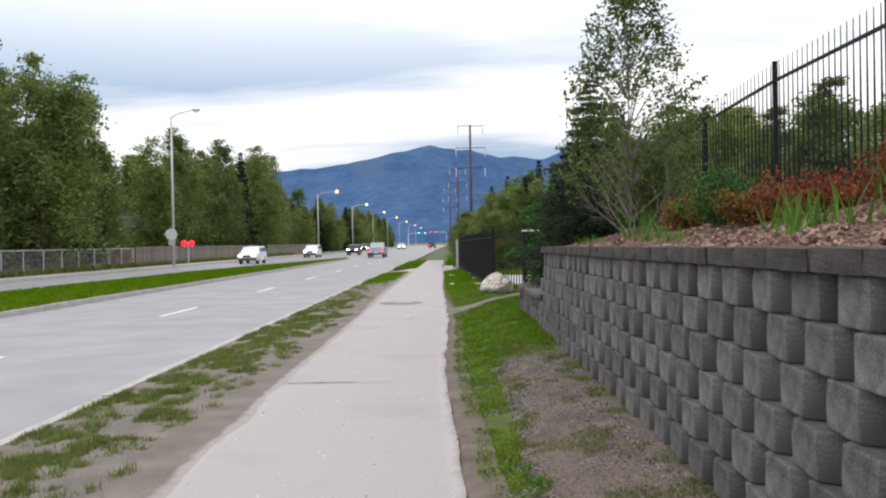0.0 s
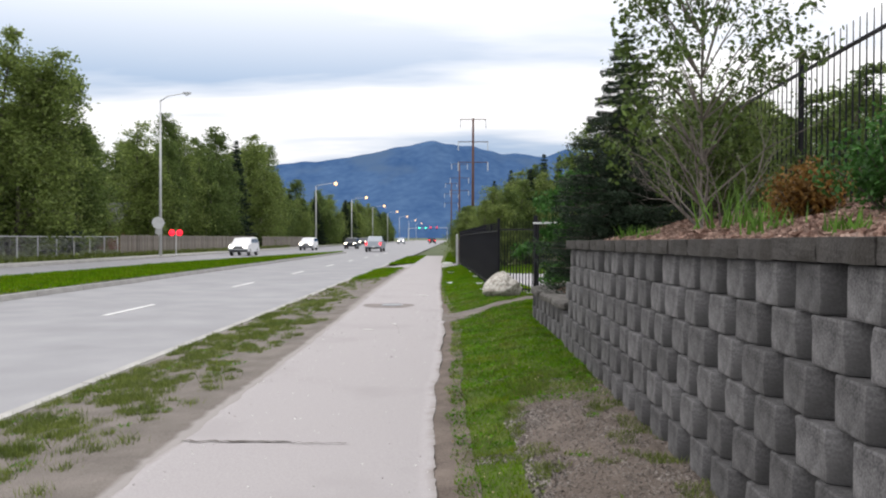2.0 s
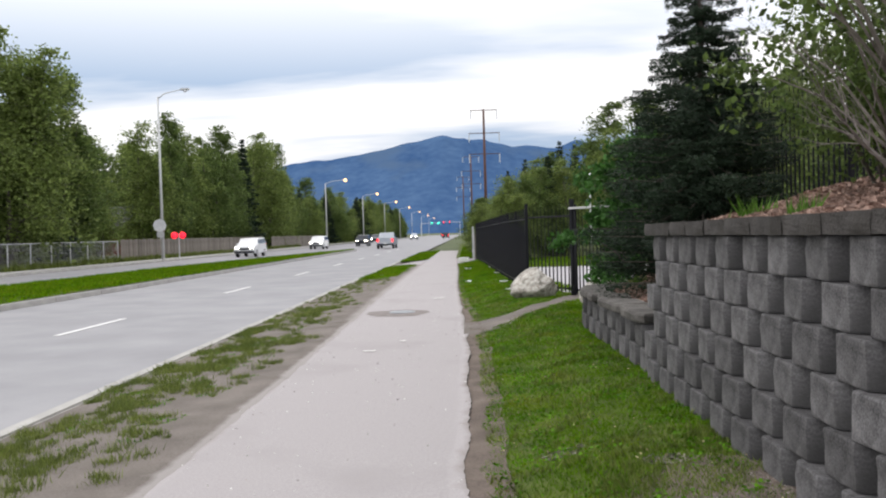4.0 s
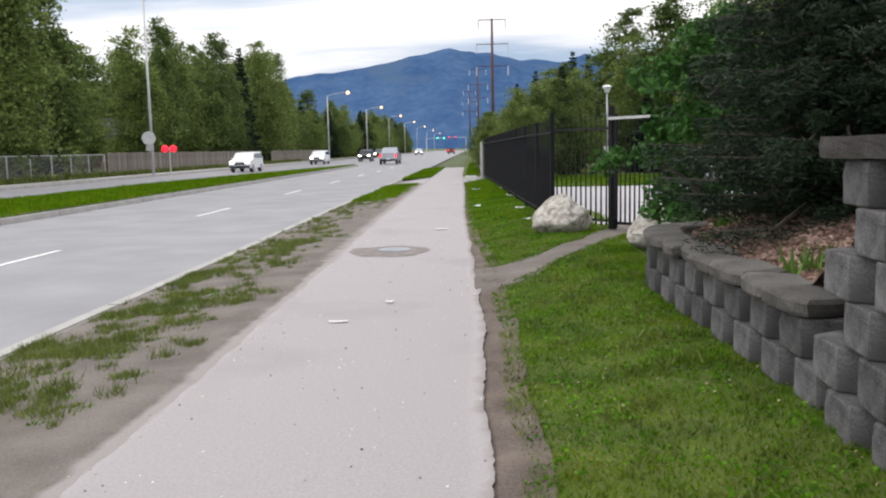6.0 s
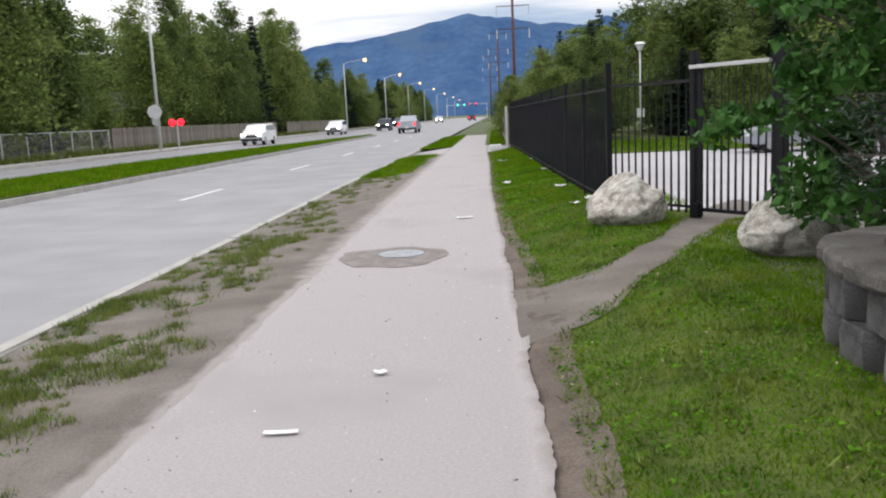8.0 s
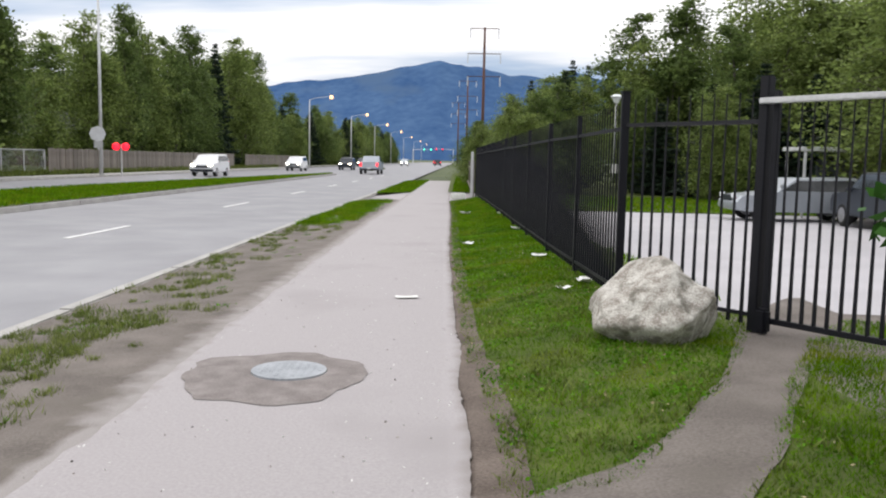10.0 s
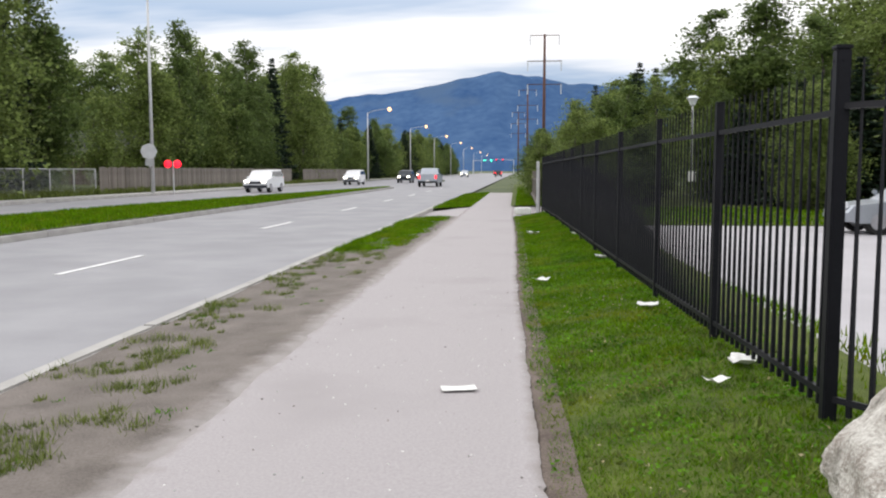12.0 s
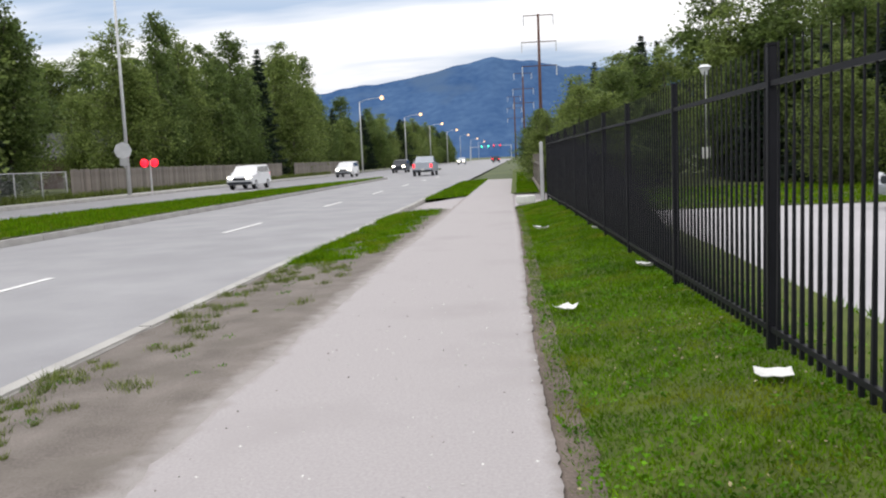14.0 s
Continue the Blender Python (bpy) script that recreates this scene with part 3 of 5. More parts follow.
def build_low_wall():
    wall = thing("wall_low", (0, 0, 0), "low curved grey block garden wall with worn flat caps", "retaining wall")
    wall["kind"] = "structure"
    for r in range(3):
        s = 0.0 if r % 2 else 0.22
        while s < 7.4:
            x, y, a = low_wall_line(s)
            z = 0.575 - (r + 1) * BLOCK_H
            add_piece("block", random.choice(BLOCKS), wall, pose(x - 0.012 * r, y, z, 0, 0, -math.degrees(a) + random.uniform(-2, 2)))
            s += BLOCK_W
    s = 0.28
    while s < 7.4:
        x, y, a = low_wall_line(s)
        add_piece("cap", random.choice(WORN_CAPS), wall, pose(x - 0.05 + random.uniform(-0.035, 0.025), y, 0.583 + random.uniform(-0.004, 0.012), random.uniform(-2, 2), random.uniform(-2, 2), -math.degrees(a) + random.uniform(-9, 9)))
        s += BLOCK_W


build_low_wall()


LOW_WALL = sorted((low_wall_line(0.1 * i)[1], low_wall_line(0.1 * i)[0]) for i in range(50))


def bed_left(y):
    if y < 15.8:
        return WALL_X + 0.22
    return float(np.interp(y, *zip(*LOW_WALL))) + 0.22


tagged(sheet("planting_bed", bed_left, at_x(12.0), bed_z, -8, 20.2, 0.3, 26, M["mulch_bed"]),
       "wood-chip mulch planting bed on a raised bank", "planting bed", kind="structure")


# ---------------------------------------------------------------- steel picket fences
def picket_data(h):
    bm = box_bm((0.022, 0.022, h), (0, 0, h / 2))
    for v in bm.verts:
        if v.co.z > h - 0.01:
            v.co.x *= 0.3
            v.co.y *= 0.3
    me = bpy.data.meshes.new("picket")
    bm.to_mesh(me)
    bm.free()
    me.materials.append(M["black_metal"])
    return me


def build_fence(name, line, zf, height, label, post_gap=2.22, picket_gap=0.11, rails=(0.12, -0.16)):
    """A picket fence along the polyline: posts, rails between them, pickets."""
    fence = thing(name, (0, 0, 0), label, "fence")
    picket = picket_data(height)
    post_me = bpy.data.meshes.new("post")
    bm = box_bm((0.05, 0.05, height + 0.19), (0, 0, (height + 0.19) / 2 - 0.15), 0.006)
    box_bm((0.056, 0.056, 0.016), (0, 0, height + 0.046), 0.004, bm)
    bm.to_mesh(post_me)
    bm.free()
    post_me.materials.append(M["black_metal"])
    for (xa, ya), (xb, yb) in zip(line, line[1:]):
        length = math.hypot(xb - xa, yb - ya)
        turn = math.degrees(math.atan2(yb - ya, xb - xa))
        bays = max(1, round(length / post_gap))
        for k in range(bays):
            p = [(xa + (xb - xa) * f, ya + (yb - ya) * f) for f in (k / bays, (k + 1) / bays)]
            (x0, y0), (x1, y1) = p
            z0, z1 = zf(x0, y0), zf(x1, y1)
            add_piece("post", post_me, fence, pose(x0, y0, z0, 0, 0, turn))
            if k == bays - 1 and (xb, yb) == line[-1]:
                add_piece("post", post_me, fence, pose(x1, y1, z1, 0, 0, turn))
            for dz in rails:
                lift = dz if dz > 0 else height + dz
                v, f = tube([(x0, y0, z0 + lift), (x1, y1, z1 + lift)], [0.021, 0.021], 4)
                mesh_ob("rail", v, f, M["black_metal"], fence)
            n = round(length / bays / picket_gap)
            for i in range(1, n):
                f = i / n
                add_piece("picket", picket, fence, pose(x0 + (x1 - x0) * f, y0 + (y1 - y0) * f, z0 + (z1 - z0) * f + 0.05, 0, 0, turn))
    return fence


CORNER = (0.93, 25.6)


def fence_base(x, y):
    return lawn_z(x, min(y, 47)) + 0.0


build_fence("picket_fence", [CORNER, (0.745, 29.6), (0.60, 34.5), (0.36, 42.6), (0.16, 48.0)], fence_base, 1.62, "black steel picket fence along the lawn strip", 2.0, 0.114)
GATE_A, GATE_B = (1.71, 24.53), (2.36, 23.64)
build_fence("picket_fence", [CORNER, GATE_A], lambda x, y: 0.17, 1.66, "short black steel picket fence panel beside the gate", 1.4)
build_fence("picket_fence", [GATE_B, (3.42, 22.2)], lambda x, y: 0.18, 1.72, "black steel picket fence panel behind the bushes")
build_fence("picket_fence", [(3.44, -1.0), (3.44, 11.4), (3.42, 22.0)], lambda x, y: 1.66 - 0.035 * max(0, y - 11.4), 1.78, "tall black steel picket fence on the planted bank", 2.42, 0.125)


def build_gate():
    turn = math.degrees(math.atan2(GATE_B[1] - GATE_A[1], GATE_B[0] - GATE_A[0]))
    wide = math.dist(GATE_A, GATE_B)
    gate = thing("gate", (GATE_A[0], GATE_A[1], 0.17), "black steel picket gate with a pale top bar, closed", "gate", turn=turn)
    part("gate_post", box_bm((0.075, 0.075, 1.93), (0, 0, 0.85), 0.006), M["black_metal"], gate)
    part("gate_post", box_bm((0.10, 0.10, 1.80), (wide, 0, 0.84), 0.006), M["black_metal"], gate)
    leaf = part("gate_frame", box_bm((wide - 0.12, 0.04, 0.04), (wide / 2, 0, 0.10), 0.004), M["black_metal"], gate)
    for x in (0.09, wide - 0.09):
        part("stile", box_bm((0.045, 0.04, 1.62), (x, 0, 0.90), 0.004), M["black_metal"], leaf)
    part("top_bar", box_bm((wide * 0.92, 0.06, 0.04), (wide * 0.45, -0.05, 1.64), 0.006), M["galvanised"], leaf, "pale galvanised top bar")
    me = picket_data(1.55)
    for i in range(1, 10):
        add_piece("picket", me, leaf, pose(0.09 + i * (wide - 0.18) / 10, 0, 0.08))
    part("latch_box", box_bm((0.10, 0.08, 0.18), (0.10, -0.05, 0.10), 0.02), M["black_metal"], gate)


build_gate()
corner_post = thing("fence_post", (CORNER[0], CORNER[1], 0.1), "stout black steel corner post of the picket fence", "fence post")
part("post", box_bm((0.066, 0.066, 1.86), (0, 0, 0.90), 0.006), M["black_metal"], corner_post)
part("post_cap", box_bm((0.074, 0.074, 0.02), (0, 0, 1.84), 0.004), M["black_metal"], corner_post)


# ---------------------------------------------------------------- boulders
def build_boulder(at, size, seed, label, turn=0.0):
    bm = bmesh.new()
    bmesh.ops.create_icosphere(bm, subdivisions=5, radius=1.0)
    rnd = random.Random(seed)
    cuts = [(Vector((rnd.uniform(-1, 1), rnd.uniform(-1, 1), rnd.uniform(-0.4, 1))).normalized(), rnd.uniform(0.72, 0.9)) for _ in range(11)]
    for v in bm.verts:
        c = v.co.copy()
        for nrm, d in cuts:
            over = c.dot(nrm) - d
            if over > 0:
                c -= nrm * over * 0.97
        c *= 1 + 0.09 * noise.noise(c * 2.1 + Vector((seed, 0, 0))) + 0.04 * noise.noise(c * 6 + Vector((0, seed, 0))) + 0.018 * noise.noise(c * 16)
        under = 1 - 0.42 * max(0.0, -c.z) ** 1.2
        c.x, c.y = c.x * under, c.y * under
        # one end runs out low and pointed, the other stands steep
        c.z *= 1 - 0.55 * max(0.0, -c.x) ** 1.3
        c.y *= 1 - 0.35 * max(0.0, -c.x) ** 1.5
        v.co = Vector((c.x * size[0], c.y * size[1], c.z * size[2]))
    me = bpy.data.meshes.new("boulder")
    bm.to_mesh(me)
    bm.free()
    me.shade_smooth()
    me.materials.append(M["boulder"])
    ob = new("boulder", me)
    ob.matrix_basis = pose(*at, 0, -6, turn)
    tagged(ob, label, "boulder", "boulders at the gate")


build_boulder((0.93, 24.30, 0.33), (0.51, 0.50, 0.38), 3, "pale grey rough granite boulder on the grass by the fence", 10)
build_boulder((1.93, 22.1, 0.36), (0.52, 0.44, 0.38), 8, "pale grey granite boulder beside the low block wall", 20)


# ---------------------------------------------------------------- footpath details
def build_manhole():
    at = (-1.48, 23.70)
    ob = thing("manhole_cover", (at[0], at[1], 0.0), "round iron manhole cover in a dark patched asphalt ring", "manhole cover")
    verts, faces = [], []
    n = 48
    for k in range(n):
        w = 2 * math.pi * k / n
        s = 1 + 0.22 * noise.noise(Vector((math.cos(w) * 1.7, math.sin(w) * 1.7, 3))) + 0.08 * noise.noise(Vector((math.cos(w) * 6, math.sin(w) * 6, 1)))
        for r, z in ((0.235, 0.008), (0.42 * s, 0.012), (0.57 * s, 0.004)):
            off = 0.22 * (r - 0.235)
            verts.append((math.cos(w) * r - off, math.sin(w) * r * 1.05 - off, z))
    for k in range(n):
        q = (k + 1) % n
        for j in range(2):
            faces.append((k * 3 + j, k * 3 + j + 1, q * 3 + j + 1, q * 3 + j))
    mesh_ob("patch", verts, faces, M["patch"], ob, label="dark broken asphalt ring")
    bm = bmesh.new()
    bmesh.ops.create_cone(bm, cap_ends=True, segments=40, radius1=0.24, radius2=0.235, depth=0.03)
    part("lid", bm, M["iron"], ob).matrix_basis = pose(0, 0, 0.003)
    bm = bmesh.new()
    for i in range(-5, 6):
        for j in range(-5, 6):
            if i * i + j * j < 17:
                box_bm((0.028, 0.028, 0.006), (i * 0.05, j * 0.05, 0), bm=bm)
    tagged(part("lid_relief", bm, M["iron"], ob), kind="stuff").matrix_basis = pose(0, 0, 0.0165)


build_manhole()


def build_crack(points, width, label):
    left, right, faces = [], [], []
    for i, (x, y) in enumerate(points):
        w = width * (0.5 + abs(noise.noise(Vector((x * 7, y * 3, 1))))) * (0.3 if i in (0, len(points) - 1) else 1)
        left.append((x, y - w, 0.011))
        right.append((x, y + w, 0.011))
    n = len(points)
    ob = mesh_ob("crack", left + right, [(i, i + 1, n + i + 1, n + i) for i in range(n - 1)], M["crack"])
    tagged(ob, label, "crack", kind="structure")


def crack_line(x0, x1, y, seed):
    n = 26
    return [(x0 + (x1 - x0) * i / n, y + 0.05 * noise.noise(Vector((i * 0.35, seed, 0))) + 0.02 * noise.noise(Vector((i * 1.3, seed, 4)))) for i in range(n + 1)]


build_crack(crack_line(-2.1, -1.3, 11.25, 1), 0.022, "dark open crack across the footpath edge")
build_crack(crack_line(-1.32, -0.9, 11.22, 2), 0.008, "fine dark crack in the footpath")


def litter(at, size, turn, curl, label):
    bm = bmesh.new()
    bmesh.ops.create_grid(bm, x_segments=6, y_segments=4, size=0.5)
    for v in bm.verts:
        x, y = v.co.x, v.co.y
        v.co = Vector((x * size[0], y * size[1], curl * (x * x + 0.4 * y * y + 0.3 * noise.noise(Vector((x * 3, y * 3, turn))))))
    ext = bmesh.ops.extrude_face_region(bm, geom=bm.faces[:])["geom"]
    for v in ext:
        if isinstance(v, bmesh.types.BMVert):
            v.co.z += 0.003
    me = bpy.data.meshes.new("litter")
    bm.to_mesh(me)
    bm.free()
    me.materials.append(M["paper"])
    ob = new("litter", me)
    ob.matrix_basis = pose(*at, 0, 0, turn)
    tagged(ob, label, "litter", "scraps of litter")


def k(v):
    return v * 1.12


litter((k(-1.03), k(17.46), 0.012), (0.07, 0.06), 20, 0.02, "small white scrap of paper on the footpath")
litter((k(-1.335), k(16.66), 0.012), (0.16, 0.04), 5, 0.01, "thin white paper strip on the footpath")
litter((k(-0.82), k(23.82), 0.012), (0.22, 0.11), 12, 0.02, "creased white paper lying on the footpath")
litter((k(0.52), k(25.9), 0.20), (0.18, 0.15), -12, 0.05, "crumpled white paper on the lawn")
litter((k(0.50), k(23.45), 0.20), (0.14, 0.08), 30, 0.05, "small white paper scrap on the lawn")
litter((k(-0.25), k(28.3), 0.06), (0.18, 0.12), 40, 0.10, "crumpled white paper scrap in the grass")
litter((k(-0.24), k(35.0), 0.08), (0.24, 0.16), -20, 0.12, "white paper scrap in the grass")
litter((k(0.53), k(29.6), 0.20), (0.18, 0.14), 15, 0.10, "white paper scrap against the fence")
litter((k(0.74), k(23.9), 0.20), (0.22, 0.16), 70, 0.10, "crumpled white paper bag at the fence")
litter((k(0.46), k(33.5), 0.20), (0.14, 0.10), 15, 0.08, "white paper scrap against the fence")


# ---------------------------------------------------------------- plants
def rand_dirs(rng, n):
    d = rng.normal(size=(n, 3))
    return d / np.linalg.norm(d, axis=1, keepdims=True)


def leaf_quads(rng, centres, size, long=1.5, flat=0.0):
    """Diamond-shaped leaves of uneven size at random turns, one at each centre."""
    n = len(centres)
    a = rand_dirs(rng, n)
    a[:, 2] *= (1 - flat)
    b = np.cross(a, rand_dirs(rng, n))
    a /= np.linalg.norm(a, axis=1, keepdims=True)
    b /= np.linalg.norm(b, axis=1, keepdims=True) + 1e-6
    s = size * rng.uniform(0.6, 1.4, (n, 1))
    c = np.asarray(centres)
    return np.stack([c - a * s * long * 0.5, c + b * s * 0.42, c + a * s * long * 0.5, c - b * s * 0.42], axis=1)


def build_broadleaf(name, at, h, width, base, seed, leaf_mat, bark_mat, clumps, leaves, leaf, label, trunk_r=0.12, taper=0.6, group="", sparse=0.0, lean=0.0):
    """A broad-leaved tree: tapered trunk, limbs to clumps of leaves in an uneven crown. base: height where the crown begins."""
    rng = np.random.default_rng(seed)
    tree = thing(name, at, label, "tree", group)
    tr = [(0.06 * h * lean * t + 0.03 * h * noise.noise(Vector((t * 2, seed, 0))) * t, 0.03 * h * noise.noise(Vector((t * 2, seed, 9))) * t, h * 0.95 * t - 0.15) for t in np.linspace(0, 1, 9)]
    pieces = [tube(tr, [trunk_r * (1 - 0.92 * t) for t in np.linspace(0, 1, 9)], 7)]
    cs = []
    for i in range(clumps):
        t = rng.uniform(0, 1) ** 0.85
        z = base + (h - base) * t
        env = width * 0.5 * (math.sin(math.pi * min(1, (0.16 + 0.84 * t) ** taper)) ** 0.6 + 0.05) * (1 + 0.35 * noise.noise(Vector((z * 5 / h, seed, 3))))
        ang = rng.uniform(0, 2 * math.pi)
        bulge = 1 + 0.7 * noise.noise(Vector((math.cos(ang) * 1.3, math.sin(ang) * 1.3, z * 3 / h + seed)))
        r = env * bulge * math.sqrt(rng.uniform(0.12, 1))
        cs.append((r * math.cos(ang) + 0.06 * h * lean * t, r * math.sin(ang), z, env))
    for i, (x, y, z, env) in enumerate(cs):
        if i % 3 == 0:
            f = max(0.1, min(0.9, (z - 0.25 * math.hypot(x, y) - base * 0.2) / h))
            p = Vector(tr[int(f * 8)])
            q = Vector((x, y, z))
            pieces.append(tube([p, p.lerp(q, 0.5) + Vector((0, 0, 0.08 * (q - p).length)), q], [trunk_r * 0.35 * (1 - f) + 0.008, trunk_r * 0.18 + 0.004, 0.004], 4))
    v, f = merge(pieces)
    mesh_ob("trunk", v, f, bark_mat, tree)
    pts = []
    for x, y, z, env in cs:
        rr = width * rng.uniform(0.05, 0.13)
        d = rand_dirs(rng, leaves) * (rng.uniform(0, 1, (leaves, 1)) ** 0.45) * rr
        d[:, 2] *= 0.75
        pts.append(d + np.array([x, y, z]))
    pts = np.concatenate(pts)
    quads_ob("crown", leaf_quads(rng, pts, leaf), leaf_mat, tree)
    return tree


def build_feathery(name, at, h, width, base, seed, leaf_mat, bark_mat, branches, leaves, leaf, label, group=""):
    """A tall loose birch: several leaders, rising branches with drooping ends, leaves strung along them."""
    rng = np.random.default_rng(seed)
    tree = thing(name, at, label, "tree", group)
    leaders, pieces = [], []
    for k in range(int(rng.integers(4, 7))):
        a = rng.uniform(0, 2 * math.pi)
        top = h * (1.0 if k == 0 else rng.uniform(0.5, 0.95))
        out = width * 0.5 * (0.08 if k == 0 else rng.uniform(0.25, 0.68))
        bend = rng.uniform(-0.05, 0.05, 2) * h
        line = [np.array([math.cos(a) * out * t ** 0.7 + bend[0] * math.sin(math.pi * t), math.sin(a) * out * t ** 0.7 + bend[1] * math.sin(math.pi * t), top * t - 0.2]) for t in np.linspace(0, 1, 9)]
        leaders.append((np.array(line), top))
        pieces.append(tube(line, [0.17 * (1 - 0.93 * t) for t in np.linspace(0, 1, 9)], 6))
    pts = []
    for i in range(branches):
        line, top = leaders[int(rng.integers(0, len(leaders)))]
        t = base + (0.99 - base) * rng.uniform(0, 1) ** 0.8
        f = t * 8
        j = min(7, int(f))
        p = line[j] + (line[j + 1] - line[j]) * (f - j)
        a = rng.uniform(0, 2 * math.pi)
        shape = min(1.0, (t + 0.25) * 1.4) * (1 - t) ** 0.55
        length = width * 0.42 * shape * rng.uniform(0.45, 1.25) + 0.35
        d = np.array([math.cos(a), math.sin(a), 0.0])
        up, droop = rng.uniform(0.35, 0.95), rng.uniform(0.35, 0.9)

        def along(s):
            return p + d * length * s * 0.9 + np.array([0, 0, 1.0]) * length * (up * s - droop * s * s)
        if i % 2 == 0:
            pieces.append(tube([along(0), along(0.5), along(1.0)], [0.035 * (1 - t) + 0.012, 0.018, 0.006], 3, False))
        m = int(leaves * (0.35 + 0.65 * length / (width * 0.42)))
        s = rng.uniform(0.12, 1.06, (m, 1)) ** 0.8
        spine = p + d * length * s * 0.9 + np.array([0, 0, 1.0]) * length * (up * s - droop * s * s)
        jit = rng.normal(size=(m, 3)) * (0.085 * length + 0.10)
        jit[:, 2] -= np.abs(rng.normal(size=m)) * 0.14 * length
        pts.append(spine + jit)
    v, f = merge(pieces)
    mesh_ob("trunk", v, f, bark_mat, tree)
    pts = np.concatenate(pts)
    pts[:, 2] = np.maximum(pts[:, 2], 0.1)
    quads_ob("crown", leaf_quads(rng, pts, leaf), leaf_mat, tree)
    return tree


def build_spruce(name, at, h, width, seed, mat, label, whorls, per, needles, leaf, base=0.1, group="", long=2.6):
    """A spruce: straight trunk, whorls of drooping branches set with needle sprays."""
    rng = np.random.default_rng(seed)
    tree = thing(name, at, label, "tree", group)
    pieces = [tube([(0, 0, -0.1), (0, 0, h * 0.5), (0, 0, h)], [0.012 * h + 0.03, 0.008 * h + 0.015, 0.006], 7)]
    pts, ups = [], []
    for i in range(whorls):
        t = (i + rng.uniform(0, 0.6)) / whorls
        z = h * (base + (1 - base) * t)
        reach = width * 0.5 * (1 - t) ** 0.8 * rng.uniform(0.75, 1.15) + 0.05
        n = max(4, int(per * (1 - 0.4 * t)))
        for j in range(n):
            a = 2 * math.pi * (j + rng.uniform(-0.3, 0.3)) / n + i * 0.7
            r = reach * rng.uniform(0.6, 1.15)
            tip = np.array([math.cos(a) * r, math.sin(a) * r, z - 0.28 * r + 0.10 * r])
            mid = np.array([math.cos(a) * r * 0.5, math.sin(a) * r * 0.5, z - 0.20 * r])
            p0 = np.array([0, 0, z])
            pieces.append(tube([p0, mid, tip], [0.006 * h * (1 - t) + 0.004, 0.003 * h * (1 - t) + 0.003, 0.003], 4, False))
            m = max(6, int(needles * r / (width * 0.5)))
            f = rng.uniform(0.12, 1.02, (m, 1))
            base_pts = np.where(f < 0.5, p0 + (mid - p0) * f * 2, mid + (tip - mid) * (f - 0.5) * 2)
            side = np.array([-math.sin(a), math.cos(a), 0.0])
            spread = rng.normal(size=(m, 1)) * 0.16 * r * (1.1 - f * 0.8)
            pts.append(base_pts + side * spread + np.stack([np.zeros(m), np.zeros(m), -np.abs(rng.normal(size=m)) * 0.07 * r], 1))
    v, f = merge(pieces)
    mesh_ob("trunk", v, f, M["bark"], tree)
    quads_ob("crown", leaf_quads(rng, np.concatenate(pts), leaf, long, 0.5), mat, tree)
    return tree


def build_bare_bush(at, h, spread, seed, label):
    rng = random.Random(seed)
    bush = thing("bare_bush", at, label, "bush")
    pieces = []

    def grow(p, d, length, r, depth):
        pts, rad = [p], [r]
        n = 5
        for i in range(n):
            d = (d + Vector((rng.uniform(-1, 1), rng.uniform(-1, 1), rng.uniform(-0.5, 0.7))) * 0.34).normalized()
            p = p + d * length / n
            pts.append(p)
            rad.append(r * (1 - 0.75 * (i + 1) / n))
            if depth and i > 0:
                for _ in range(2 if depth > 1 else 1):
                    grow(p, (d + Vector((rng.uniform(-1, 1), rng.uniform(-1, 1), rng.uniform(-0.6, 0.9))) * 0.8).normalized(), length * rng.uniform(0.35, 0.6), rad[-1] * 0.65, depth - 1)
        pieces.append(tube(pts, rad, 5, False))

    for i in range(8):
        a = rng.uniform(0, 2 * math.pi)
        pieces.clear()
        grow(Vector((0.08 * math.cos(a), 0.08 * math.sin(a), -0.05)), Vector((math.cos(a) * spread, math.sin(a) * spread, 1)).normalized(), h * rng.uniform(0.7, 1.1), 0.0095, 2)
        v, f = merge(pieces)
        mesh_ob("branch", v, f, M["dead_wood"], bush)


def build_shrub(name, at, size, seed, mat, leaves, leaf, label, group=""):
    rng = np.random.default_rng(seed)
    shrub = thing(name, at, label, "shrub", group)
    pieces, pts = [], []
    for i in range(14):
        a, r = rng.uniform(0, 2 * math.pi), math.sqrt(rng.uniform(0, 1))
        tip = Vector((math.cos(a) * r * size[0] * 0.5, math.sin(a) * r * size[1] * 0.5, size[2] * rng.uniform(0.55, 1.0) * (1 - 0.35 * r * r)))
        pieces.append(tube([(tip.x * 0.1, tip.y * 0.1, -0.05), (tip.x * 0.6, tip.y * 0.6, tip.z * 0.6), tip], [0.012, 0.007, 0.003], 4, False))
        rr = 0.22 * min(size)
        m = leaves // 14
        d = rand_dirs(rng, m) * (rng.uniform(0, 1, (m, 1)) ** 0.4) * rr * 1.4
        f = rng.uniform(0.35, 1, (m, 1))
        pts.append(d + np.array(tip) * f)
    v, f = merge(pieces)
    mesh_ob("stem", v, f, M["bark"], shrub)
    p = np.concatenate(pts)
    p[:, 2] = np.maximum(p[:, 2], 0.02)
    quads_ob("foliage", leaf_quads(rng, p, leaf), mat, shrub)
    return shrub


